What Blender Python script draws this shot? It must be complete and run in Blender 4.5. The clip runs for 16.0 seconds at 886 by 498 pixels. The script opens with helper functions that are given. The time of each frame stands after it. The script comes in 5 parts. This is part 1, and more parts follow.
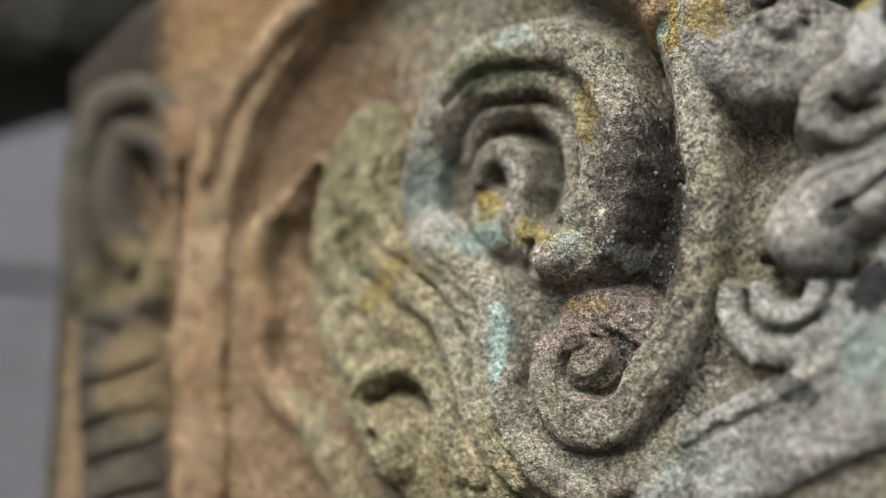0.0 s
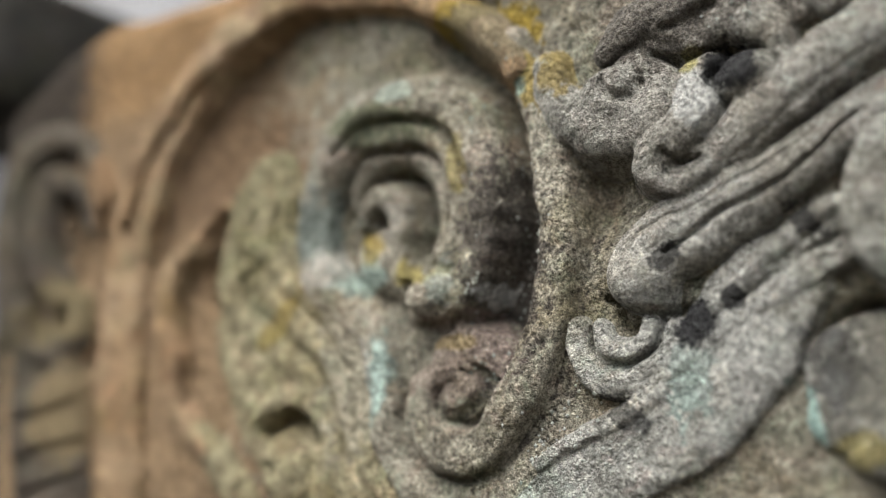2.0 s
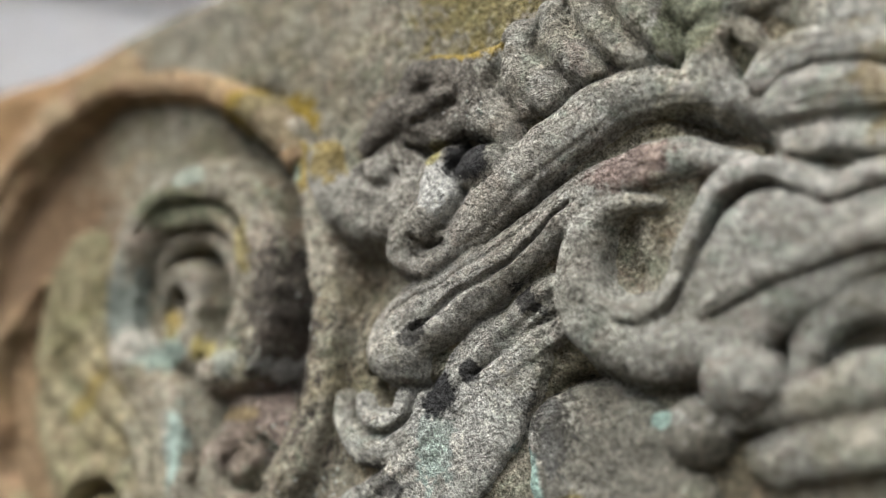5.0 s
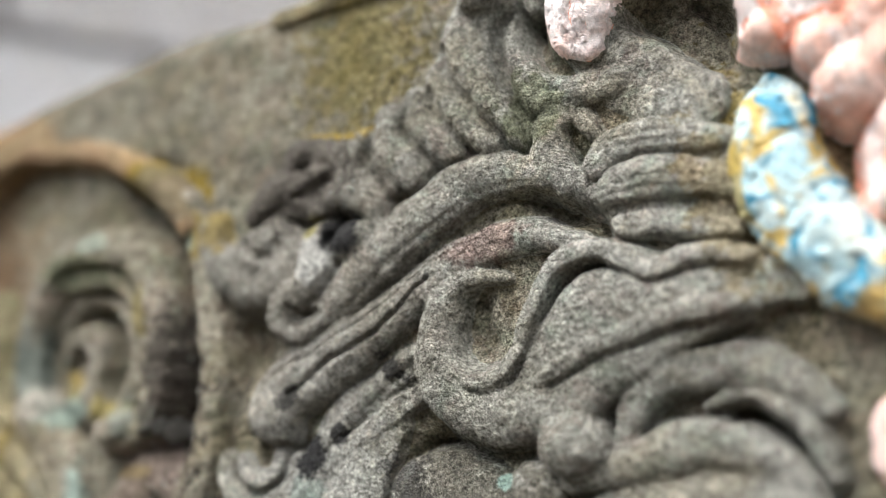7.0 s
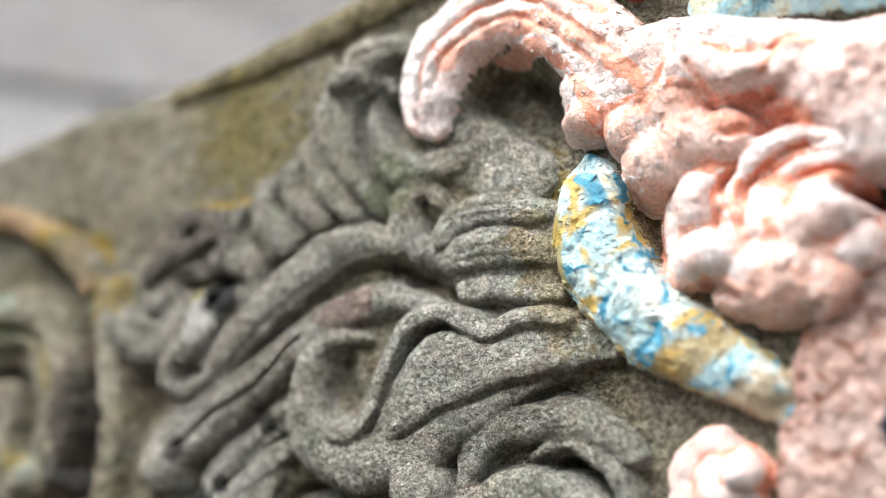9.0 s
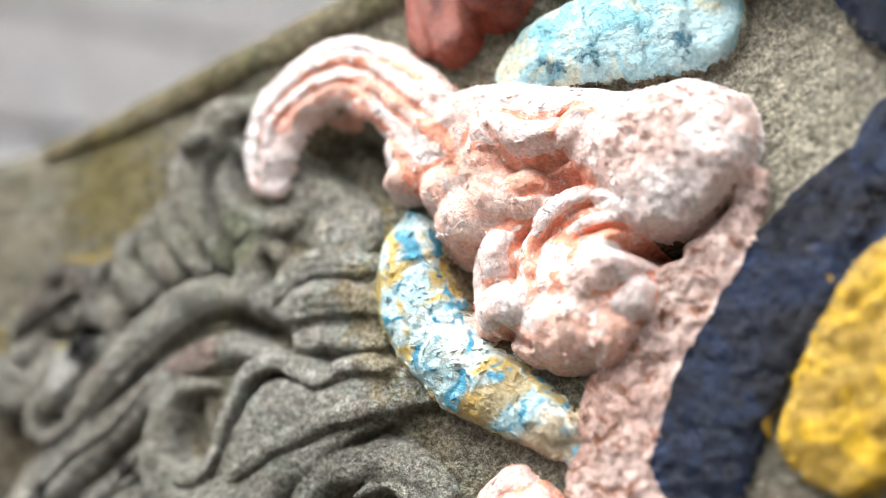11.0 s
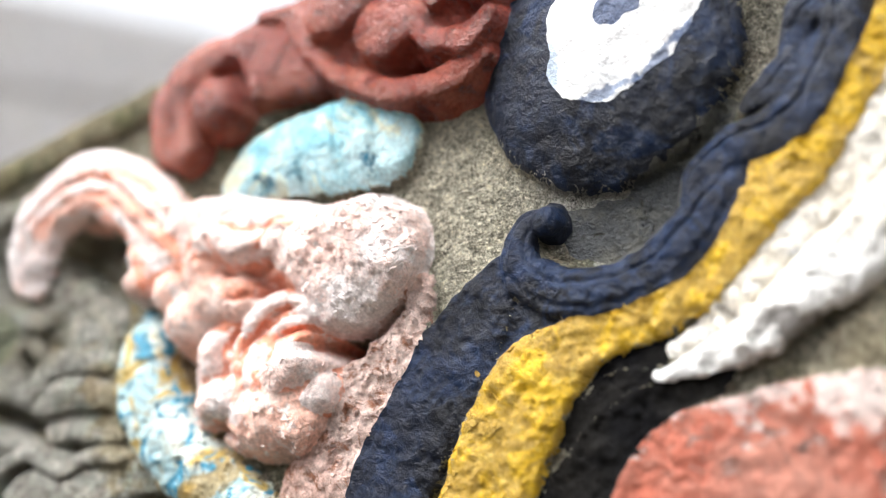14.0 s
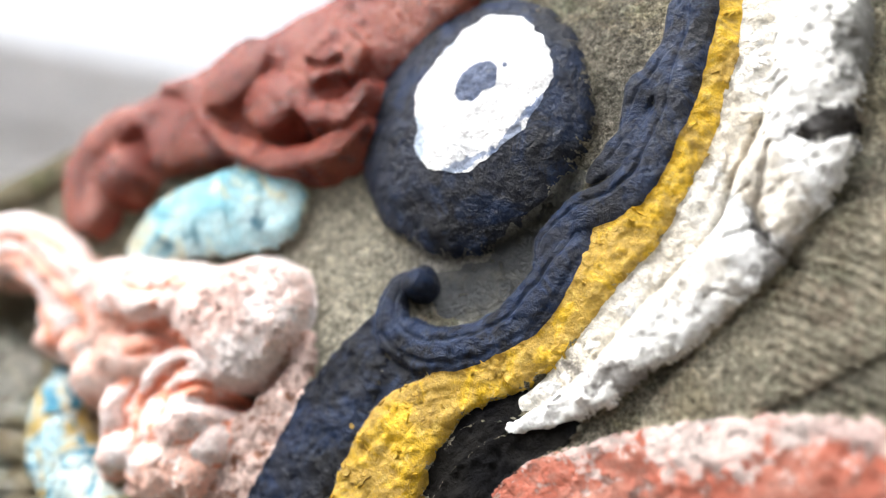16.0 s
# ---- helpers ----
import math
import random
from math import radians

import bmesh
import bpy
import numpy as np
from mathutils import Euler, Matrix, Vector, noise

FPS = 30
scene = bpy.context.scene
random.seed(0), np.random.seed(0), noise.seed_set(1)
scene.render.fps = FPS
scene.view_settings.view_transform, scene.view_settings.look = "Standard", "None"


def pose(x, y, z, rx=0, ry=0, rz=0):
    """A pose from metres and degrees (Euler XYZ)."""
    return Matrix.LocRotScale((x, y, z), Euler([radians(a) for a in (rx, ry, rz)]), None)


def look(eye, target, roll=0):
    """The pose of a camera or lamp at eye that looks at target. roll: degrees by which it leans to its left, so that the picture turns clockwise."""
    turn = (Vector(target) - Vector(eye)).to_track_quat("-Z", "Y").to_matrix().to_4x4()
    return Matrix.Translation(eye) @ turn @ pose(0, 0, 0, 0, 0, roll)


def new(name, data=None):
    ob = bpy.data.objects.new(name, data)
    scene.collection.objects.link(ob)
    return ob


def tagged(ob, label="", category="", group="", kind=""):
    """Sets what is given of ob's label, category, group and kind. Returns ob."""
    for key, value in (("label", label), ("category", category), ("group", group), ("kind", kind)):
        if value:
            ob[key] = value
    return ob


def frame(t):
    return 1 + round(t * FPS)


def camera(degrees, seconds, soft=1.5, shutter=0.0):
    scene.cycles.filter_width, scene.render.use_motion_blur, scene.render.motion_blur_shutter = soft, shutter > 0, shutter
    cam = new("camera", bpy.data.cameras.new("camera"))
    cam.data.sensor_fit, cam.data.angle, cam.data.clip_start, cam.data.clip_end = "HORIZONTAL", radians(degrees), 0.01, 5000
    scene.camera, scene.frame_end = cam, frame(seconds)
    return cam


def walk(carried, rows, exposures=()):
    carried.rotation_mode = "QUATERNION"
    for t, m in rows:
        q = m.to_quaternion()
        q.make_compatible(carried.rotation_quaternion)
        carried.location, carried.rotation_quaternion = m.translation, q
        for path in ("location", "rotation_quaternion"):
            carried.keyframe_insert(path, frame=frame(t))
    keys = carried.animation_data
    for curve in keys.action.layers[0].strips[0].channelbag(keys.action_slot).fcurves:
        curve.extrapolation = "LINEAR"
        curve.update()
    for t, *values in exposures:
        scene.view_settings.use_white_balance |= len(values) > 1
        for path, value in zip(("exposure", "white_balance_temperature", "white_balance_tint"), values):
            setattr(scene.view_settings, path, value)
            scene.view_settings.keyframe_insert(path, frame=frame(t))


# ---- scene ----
cam = camera(47.1, 16.0, soft=0.8)
cam.data.dof.use_dof, cam.data.dof.focus_distance, cam.data.dof.aperture_fstop = True, 0.395, 2.0
METRES, EYE, TILT, LEAN, TURN = 0.5, 1.2, 9.9, 0.0, 34.9
ROWS = [
    (0.0, 0.0, 0.0, 0.0, 0.0, 0.0, 0.0),
    (0.5, 0.0194, -0.0166, 0.0036, 0.33, 0.29, 0.27),
    (1.0, 0.0431, -0.0329, 0.0051, 0.57, 0.56, 0.41),
    (1.5, 0.0733, -0.0492, 0.0098, 0.24, 0.84, 0.63),
    (2.0, 0.1009, -0.0636, 0.0176, -0.14, 1.12, 0.92),
    (2.5, 0.1288, -0.0769, 0.0256, -0.63, 1.53, 1.14),
    (3.0, 0.1561, -0.0883, 0.0314, -1.22, 1.81, 1.39),
    (3.5, 0.1821, -0.0986, 0.0342, -1.79, 1.99, 1.78),
    (4.0, 0.2059, -0.1081, 0.0396, -2.27, 2.12, 2.11),
    (6.5, 0.3115, -0.1761, 0.0718, -4.29, 4.02, 2.36),
    (7.0, 0.3326, -0.1974, 0.0787, -4.48, 4.42, 2.46),
    (7.5, 0.3534, -0.2218, 0.0847, -4.72, 4.84, 2.56),
    (8.0, 0.3732, -0.2467, 0.0903, -4.97, 5.22, 2.82),
    (8.5, 0.3968, -0.2674, 0.093, -5.06, 5.6, 2.99),
    (9.0, 0.4256, -0.2863, 0.0969, -5.52, 5.99, 3.24),
    (9.5, 0.4584, -0.3048, 0.1006, -6.2, 6.11, 3.64),
    (12.0, 0.5895, -0.3948, 0.1137, -7.61, 7.8, 4.86),
    (12.5, 0.6231, -0.4149, 0.1126, -7.92, 8.15, 5.23),
    (13.0, 0.6567, -0.4376, 0.1164, -8.43, 8.54, 5.61),
    (13.5, 0.692, -0.4589, 0.1197, -9.0, 8.87, 5.99),
    (14.0, 0.7235, -0.479, 0.1267, -9.69, 9.2, 6.35),
    (14.5, 0.7473, -0.4968, 0.1323, -10.01, 9.67, 6.65),
    (15.0, 0.7657, -0.5145, 0.1364, -10.08, 10.2, 6.83),
    (15.5, 0.7823, -0.535, 0.1356, -10.2, 10.55, 6.97),
    (16.0, 0.8032, -0.5576, 0.1343, -10.39, 10.56, 7.13),
]
EXPOSURES = [(0.0, 0.30), (7.0, 0.33), (9.5, 0.36), (14.0, 0.40), (16.0, 0.34)]
walk(cam, [(t, pose(0, 0, EYE, TILT, LEAN, TURN) @ pose(METRES * x, METRES * y, METRES * z, 90 + pitch, roll, yaw)) for t, x, y, z, yaw, pitch, roll in ROWS], EXPOSURES)

# ---- light: a bright overcast day, light from high above ----
world = bpy.data.worlds.new("world")
scene.world = world
world.use_nodes = True
wn = world.node_tree
sky = wn.nodes.new("ShaderNodeTexSky")
sky.sky_type, sky.sun_disc, sky.sun_elevation, sky.sun_rotation, sky.dust_density = "NISHITA", False, math.radians(58), math.radians(205), 4.0
haze = wn.nodes.new("ShaderNodeHueSaturation")  # thin cloud takes most of the blue
haze.inputs["Saturation"].default_value = 0.18
wn.links.new(sky.outputs[0], haze.inputs["Color"])
wn.links.new(haze.outputs[0], wn.nodes["Background"].inputs[0])
wn.nodes["Background"].inputs[1].default_value = 0.34
sun = new("sun", bpy.data.lights.new("sun", "SUN"))
sun.data.energy, sun.data.angle, sun.data.color = 3.6, math.radians(55), (1.0, 0.985, 0.96)
sun.matrix_world = look((-0.15, -0.62, 2.9), (0.0, 0.0, 1.0))

Y0 = 0.362  # the carved face's ground plane


# ---- materials ----
class Nodes:
    """A small shorthand for building one material's node tree."""

    def __init__(self, name):
        self.mat = bpy.data.materials.new(name)
        self.mat.use_nodes = True
        self.t = self.mat.node_tree
        self.bsdf = self.t.nodes["Principled BSDF"]
        self.pos = self.t.nodes.new("ShaderNodeNewGeometry").outputs["Position"]

    def put(self, socket, value):
        if isinstance(value, bpy.types.NodeSocket):
            self.t.links.new(value, socket)
        elif isinstance(value, tuple) and len(value) == 3 and socket.type == "RGBA":
            socket.default_value = (*value, 1)
        else:
            socket.default_value = value

    def noise(self, scale, detail=4.0, rough=0.6, distort=0.0, vector=None):
        n = self.t.nodes.new("ShaderNodeTexNoise")
        n.inputs["Scale"].default_value, n.inputs["Detail"].default_value = scale, detail
        n.inputs["Roughness"].default_value, n.inputs["Distortion"].default_value = rough, distort
        self.put(n.inputs["Vector"], vector or self.pos)
        return n.outputs["Fac"]

    def cells(self, scale, feature="F1", out="Distance", vector=None):
        n = self.t.nodes.new("ShaderNodeTexVoronoi")
        n.feature = feature
        n.inputs["Scale"].default_value = scale
        self.put(n.inputs["Vector"], vector or self.pos)
        return n.outputs[out]

    def vec_noise(self, scale, amount):
        """A bending of places by noise: the name of the node that gives it."""
        a = self.t.nodes.new("ShaderNodeTexNoise")
        a.inputs["Scale"].default_value = scale
        self.put(a.inputs["Vector"], self.pos)
        b = self.t.nodes.new("ShaderNodeVectorMath")
        b.operation = "SCALE"
        self.put(b.inputs[0], a.outputs["Color"])
        b.inputs["Scale"].default_value = amount
        return b.name

    def ramp(self, fac, low, high, a=0.0, b=1.0):
        n = self.t.nodes.new("ShaderNodeMapRange")
        n.interpolation_type = "SMOOTHSTEP"
        for k, v in ((0, fac), (1, low), (2, high), (3, a), (4, b)):
            self.put(n.inputs[k], v)
        return n.outputs[0]

    def math(self, op, a, b=0.0, c=0.0):
        n = self.t.nodes.new("ShaderNodeMath")
        n.operation = op
        for k, v in enumerate((a, b, c)):
            self.put(n.inputs[k], v)
        return n.outputs[0]

    def vec(self, op, a, b):
        n = self.t.nodes.new("ShaderNodeVectorMath")
        n.operation = op
        self.put(n.inputs[0], a)
        self.put(n.inputs[1], b)
        return n.outputs["Value"] if op == "LENGTH" else n.outputs[0]

    def mix(self, fac, a, b, kind="MIX"):
        n = self.t.nodes.new("ShaderNodeMix")
        n.data_type, n.blend_type = "RGBA", kind
        self.put(n.inputs[0], fac)
        self.put(n.inputs[6], a)
        self.put(n.inputs[7], b)
        return n.outputs[2]

    def spot(self, x, z, rx, rz, ragged=0.5, turn=0.0):
        """A ragged stain round a place on the carved face: 1 inside, 0 outside."""
        m = self.t.nodes.new("ShaderNodeMapping")
        m.vector_type = "TEXTURE"
        m.inputs["Location"].default_value = (x, Y0, z)
        m.inputs["Rotation"].default_value = (0, math.radians(turn), 0)
        m.inputs["Scale"].default_value = (rx, 10.0, rz)
        self.put(m.inputs["Vector"], self.pos)
        d = self.vec("LENGTH", m.outputs[0], (0, 0, 0))
        if not hasattr(self, "ragged_noise"):
            self.ragged_noise = self.noise(130, 6, 0.72)
        d = self.math("MULTIPLY_ADD", self.math("SUBTRACT", self.ragged_noise, 0.5), ragged * 5, d)
        return self.ramp(d, 1.15, 0.75)

    def finish(self, colour, height, rough=0.85, bump=1.0, dist=0.001, specular=0.35):
        b = self.t.nodes.new("ShaderNodeBump")
        b.inputs["Strength"].default_value, b.inputs["Distance"].default_value = bump, dist
        self.put(b.inputs["Height"], height)
        self.put(self.bsdf.inputs["Normal"], b.outputs[0])
        self.put(self.bsdf.inputs["Base Color"], colour)
        self.put(self.bsdf.inputs["Roughness"], rough)
        self.bsdf.inputs["Specular IOR Level"].default_value = specular
        return self.mat


def stone(name, light, mid, dark, stains=(), black=0.5, moss=0.0, grain=1.0, bump=1.0):
    """Weathered sandstone: large drifts of tone, blotches, black lichen, sand grain."""
    n = Nodes(name)
    big, blotch, fine = n.noise(14, 5, 0.6), n.noise(75, 6, 0.7), n.noise(520, 4, 0.75)
    sand = n.noise(1600, 3, 0.7)
    c = n.mix(n.ramp(big, 0.35, 0.65), mid, light)
    c = n.mix(n.ramp(blotch, 0.42, 0.70, 0.0, 0.75), c, dark)
    crust = n.noise(38, 8, 0.78, 0.4)
    c = n.mix(n.ramp(crust, 0.60, 0.70, 0.0, black), c, (0.028, 0.026, 0.024))
    if moss:
        c = n.mix(n.ramp(n.noise(30, 6, 0.7, 0.3), 0.5, 0.66, 0.0, moss), c, (0.12, 0.115, 0.03))
    # drifts of greenish and rosy tint
    c = n.mix(n.ramp(n.noise(52, 5, 0.7, 0.6), 0.50, 0.68), c, (0.90, 1.0, 0.96), "MULTIPLY")
    c = n.mix(n.ramp(n.noise(64, 5, 0.7, 0.9), 0.50, 0.68), c, (1.0, 0.90, 0.90), "MULTIPLY")
    c = n.mix(n.ramp(n.noise(24, 5, 0.62, 0.7), 0.46, 0.66), c, (1.0, 0.95, 0.86), "MULTIPLY")
    c = n.mix(n.ramp(n.noise(90, 6, 0.75, 0.6), 0.56, 0.68, 0.0, 0.5), c, light)
    c = n.mix(n.ramp(n.noise(170, 5, 0.75, 0.5), 0.62, 0.69, 0.0, black * 1.3), c, (0.04, 0.037, 0.033))
    for x, z, rx, rz, colour, strength, ragged, turn in sorted(stains, key=lambda s: s[4] == BLACK_LICHEN):
        c = n.mix(n.math("MULTIPLY", n.spot(x, z, rx, rz, ragged, turn), strength), c, colour)
    speck = n.ramp(n.math("ADD", n.math("MULTIPLY", fine, 0.6), n.math("MULTIPLY", sand, 0.4)), 0.34, 0.66, 0.24, 1.80)
    mottle = n.ramp(n.noise(215, 4, 0.7, 0.3), 0.34, 0.66, 0.74, 1.30)
    speck = n.math("MULTIPLY", speck, mottle)
    tone = n.t.nodes.new("ShaderNodeCombineColor")
    for k in range(3):
        n.put(tone.inputs[k], speck)
    c = n.mix(grain, c, tone.outputs[0], "MULTIPLY")
    pits = n.ramp(n.cells(420), 0.10, 0.32)
    h = n.math("ADD", n.math("MULTIPLY", fine, 0.9), n.math("MULTIPLY", pits, 0.5))
    h = n.math("ADD", h, n.math("MULTIPLY", blotch, 1.6))
    h = n.math("ADD", h, n.math("MULTIPLY", sand, 0.5))
    h = n.math("ADD", h, n.math("MULTIPLY", n.ramp(n.noise(230, 5, 0.72), 0.38, 0.62), 0.9))
    return n.finish(c, h, 0.92, bump, 0.0027, 0.2)


def paint(name, colours, under, wear=0.45, edge=0.06, flakes=60, gloss=0.6, bump=1.0, seed=0.0, worn=None, plates=0, detail=6, spots=(), spec=0.35):
    """Old paint on stone, worn through in flakes."""
    n = Nodes(name)
    v = n.vec("ADD", n.pos, (seed, seed * 1.7, -seed))
    broad, mid, fine = n.noise(26, 5, 0.65, 0.3, v), n.noise(flakes, 8, 0.74, 0.5, v), n.noise(520, 4, 0.72)
    c = n.mix(n.ramp(broad, 0.40, 0.60), colours[0], colours[1])
    if len(colours) > 2:
        c = n.mix(n.ramp(n.noise(48, detail, 0.68, 0.8, v), 0.47, 0.60), c, colours[2])
    if len(colours) > 3:
        c = n.mix(n.ramp(n.noise(70, detail, 0.65, 0.8, n.vec("ADD", v, (3.1, 1.7, 0.4))), 0.52, 0.62), c, colours[3])
    bare = n.ramp(mid, 1.0 - wear, 1.0 - wear + edge)
    c = n.mix(bare, c, under)
    if worn:
        c = n.mix(n.ramp(n.noise(160, 5, 0.75), 0.52, 0.66, 0.0, 0.8), c, worn)
    for x, z, rx, rz, colour, strength, ragged, turn in spots:
        c = n.mix(n.math("MULTIPLY", n.spot(x, z, rx, rz, ragged, turn), strength), c, colour)
    speck = n.ramp(fine, 0.32, 0.68, 0.78, 1.18)
    tone = n.t.nodes.new("ShaderNodeCombineColor")
    for k in range(3):
        n.put(tone.inputs[k], speck)
    c = n.mix(1.0, c, tone.outputs[0], "MULTIPLY")
    h = n.math("ADD", n.math("MULTIPLY", fine, 0.5), n.math("MULTIPLY", bare, -0.9))
    h = n.math("ADD", h, n.math("MULTIPLY", n.noise(210, 5, 0.7, 0.4, v), 1.6))
    if plates:  # paint lifted in small scales
        bent = n.vec("ADD", v, n.t.nodes[n.vec_noise(120, 0.016)].outputs[0])
        h = n.math("ADD", h, n.math("MULTIPLY", n.ramp(n.cells(plates, "DISTANCE_TO_EDGE", vector=bent), 0.0, 0.10), n.ramp(mid, 0.45, 0.6, 0.0, 0.5)))
        lift = n.t.nodes.new("ShaderNodeSeparateColor")
        n.put(lift.inputs[0], n.cells(plates, "F1", "Color", bent))
        h = n.math("ADD", h, n.math("MULTIPLY", lift.outputs[0], n.ramp(mid, 0.42, 0.6, 0.0, 0.9)))
    return n.finish(c, h, n.ramp(bare, 0, 1, gloss, 0.9), bump, 0.0018, spec)


TEAL, OCHRE, PALE, SOOT = (0.36, 0.51, 0.45), (0.36, 0.25, 0.035), (0.50, 0.47, 0.40), (0.022, 0.018, 0.018)
BLACK_LICHEN, WHITE_LICHEN = (0.02, 0.02, 0.022), (0.62, 0.62, 0.58)
BROWN_STONE = stone("brown_sandstone", (0.57, 0.42, 0.265), (0.40, 0.265, 0.145), (0.15, 0.095, 0.05), [
    (-0.173, 1.392, 0.030, 0.010, OCHRE, 0.9, 0.5, -30), (-0.155, 1.382, 0.03, 0.02, (0.22, 0.19, 0.12), 0.8, 0.3, 0)], black=0.2, moss=0.25, grain=0.7)
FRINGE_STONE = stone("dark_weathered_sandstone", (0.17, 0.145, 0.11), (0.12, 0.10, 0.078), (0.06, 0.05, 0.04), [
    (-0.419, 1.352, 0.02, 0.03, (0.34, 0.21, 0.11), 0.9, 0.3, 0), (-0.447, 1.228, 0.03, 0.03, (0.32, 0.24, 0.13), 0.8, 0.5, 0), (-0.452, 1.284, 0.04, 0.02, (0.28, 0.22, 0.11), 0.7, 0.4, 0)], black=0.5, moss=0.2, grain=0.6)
LEAF_STONE = stone("yellowed_sandstone", (0.43, 0.38, 0.24), (0.30, 0.262, 0.155), (0.15, 0.125, 0.07), [
    (-0.284, 1.260, 0.02, 0.006, OCHRE, 0.5, 0.5, -40), (-0.234, 1.249, 0.02, 0.05, PALE, 0.4, 0.5, 0)], black=0.25, moss=0.45)
EAR_STONE = stone("lichened_sandstone", (0.465, 0.428, 0.34), (0.297, 0.272, 0.208), (0.13, 0.115, 0.086), [
    (-0.155, 1.279, 0.022, 0.045, (0.06, 0.048, 0.045), 0.75, 0.6, 0),
    (-0.221, 1.232, 0.0066, 0.018, (0.48, 0.64, 0.57), 0.75, 0.6, 8), (-0.208, 1.362, 0.010, 0.005, (0.42, 0.48, 0.40), 0.8, 0.5, 0),
    (-0.258, 1.304, 0.020, 0.020, (0.20, 0.25, 0.23), 0.7, 0.6, 0), (-0.233, 1.283, 0.014, 0.012, TEAL, 0.6, 0.5, 0),
    (-0.222, 1.349, 0.030, 0.010, (0.13, 0.15, 0.08), 0.7, 0.5, 10), (-0.185, 1.247, 0.012, 0.0035, (0.40, 0.30, 0.04), 0.9, 0.5, 0),
    (-0.230, 1.293, 0.010, 0.008, OCHRE, 0.7, 0.5, 0), (-0.198, 1.278, 0.016, 0.006, (0.36, 0.29, 0.06), 0.7, 0.6, 10),
    (-0.185, 1.273, 0.006, 0.012, (0.36, 0.42, 0.37), 0.5, 0.5, -15), (-0.177, 1.325, 0.006, 0.014, (0.36, 0.29, 0.08), 0.6, 0.6, 0),
    (-0.179, 1.241, 0.030, 0.020, (0.34, 0.26, 0.22), 0.6, 0.4, 0), (-0.136, 1.353, 0.014, 0.012, OCHRE, 0.7, 0.6, 0),
    (-0.148, 1.356, 0.006, 0.010, TEAL, 0.7, 0.5, 0), (-0.161, 1.264, 0.008, 0.006, WHITE_LICHEN, 0.8, 0.9, 0),
    (-0.216, 1.303, 0.010, 0.010, PALE, 0.5, 0.5, 0), (-0.252, 1.285, 0.020, 0.010, PALE, 0.7, 0.5, -20), (-0.230, 1.215, 0.006, 0.040, PALE, 0.6, 0.5, 5)], black=0.45, moss=0.3)
GREY_STONE = stone("grey_sandstone", (0.50, 0.495, 0.445), (0.345, 0.340, 0.297), (0.150, 0.143, 0.120), [
    (-0.085, 1.330, 0.080, 0.090, (0.25, 0.228, 0.192), 0.6, 0.4, 0), (0.0, 1.26, 0.05, 0.07, (0.26, 0.25, 0.205), 0.35, 0.5, 0),
    (-0.007, 1.216, 0.050, 0.032, (0.15, 0.14, 0.11), 0.75, 0.5, 0), (-0.068, 1.231, 0.045, 0.030, (0.46, 0.46, 0.42), 0.5, 0.7, 20),
    (-0.053, 1.339, 0.013, 0.010, BLACK_LICHEN, 0.95, 0.28, 20), (-0.082, 1.272, 0.009, 0.004, BLACK_LICHEN, 0.8, 0.5, -35),
    (-0.074, 1.245, 0.008, 0.009, BLACK_LICHEN, 0.95, 0.4, 30), (-0.060, 1.254, 0.0045, 0.005, BLACK_LICHEN, 0.9, 0.25, 0),
    (-0.105, 1.214, 0.012, 0.005, BLACK_LICHEN, 0.7, 0.5, 30), (-0.028, 1.229, 0.012, 0.016, BLACK_LICHEN, 0.6, 0.7, 0), (-0.032, 1.278, 0.012, 0.004, BLACK_LICHEN, 0.8, 0.6, 45),
    (-0.078, 1.224, 0.008, 0.016, TEAL, 0.55, 0.6, 10), (-0.038, 1.209, 0.006, 0.016, TEAL, 0.95, 0.3, -10), (0.017, 1.230, 0.005, 0.003, TEAL, 0.9, 0.4, 0),
    (-0.066, 1.330, 0.010, 0.012, WHITE_LICHEN, 0.75, 0.6, 0), (-0.095, 1.273, 0.016, 0.012, PALE, 0.5, 0.5, 0), (-0.066, 1.261, 0.03, 0.04, (0.44, 0.44, 0.40), 0.4, 0.6, 0),
    (-0.070, 1.345, 0.006, 0.006, (0.38, 0.34, 0.12), 0.8, 0.4, 0), (-0.020, 1.200, 0.012, 0.006, (0.26, 0.21, 0.05), 0.6, 0.7, 0), (-0.084, 1.372, 0.042, 0.028, (0.11, 0.095, 0.078), 0.75, 0.5, 0),
    (-0.063, 1.391, 0.030, 0.006, OCHRE, 0.8, 0.6, 18), (0.110, 1.317, 0.012, 0.034, (0.36, 0.27, 0.10), 0.5, 0.7, -15), (0.014, 1.323, 0.016, 0.008, (0.33, 0.23, 0.20), 0.7, 0.5, 0),
    (-0.124, 1.357, 0.010, 0.014, OCHRE, 0.6, 0.7, 0), (0.040, 1.372, 0.014, 0.016, (0.15, 0.17, 0.08), 0.6, 0.5, 0)], black=0.3, moss=0.15, grain=0.85)
OLIVE_STONE = stone("mossy_sandstone", (0.31, 0.275, 0.18), (0.24, 0.21, 0.125), (0.13, 0.11, 0.065), [
    (-0.041, 1.426, 0.026, 0.030, (0.30, 0.235, 0.05), 0.55, 0.8, 0)], black=0.25, moss=0.5)
CHEEK = stone("chiselled_sandstone", (0.46, 0.42, 0.32), (0.37, 0.335, 0.25), (0.23, 0.205, 0.15), black=0.2, moss=0.2)
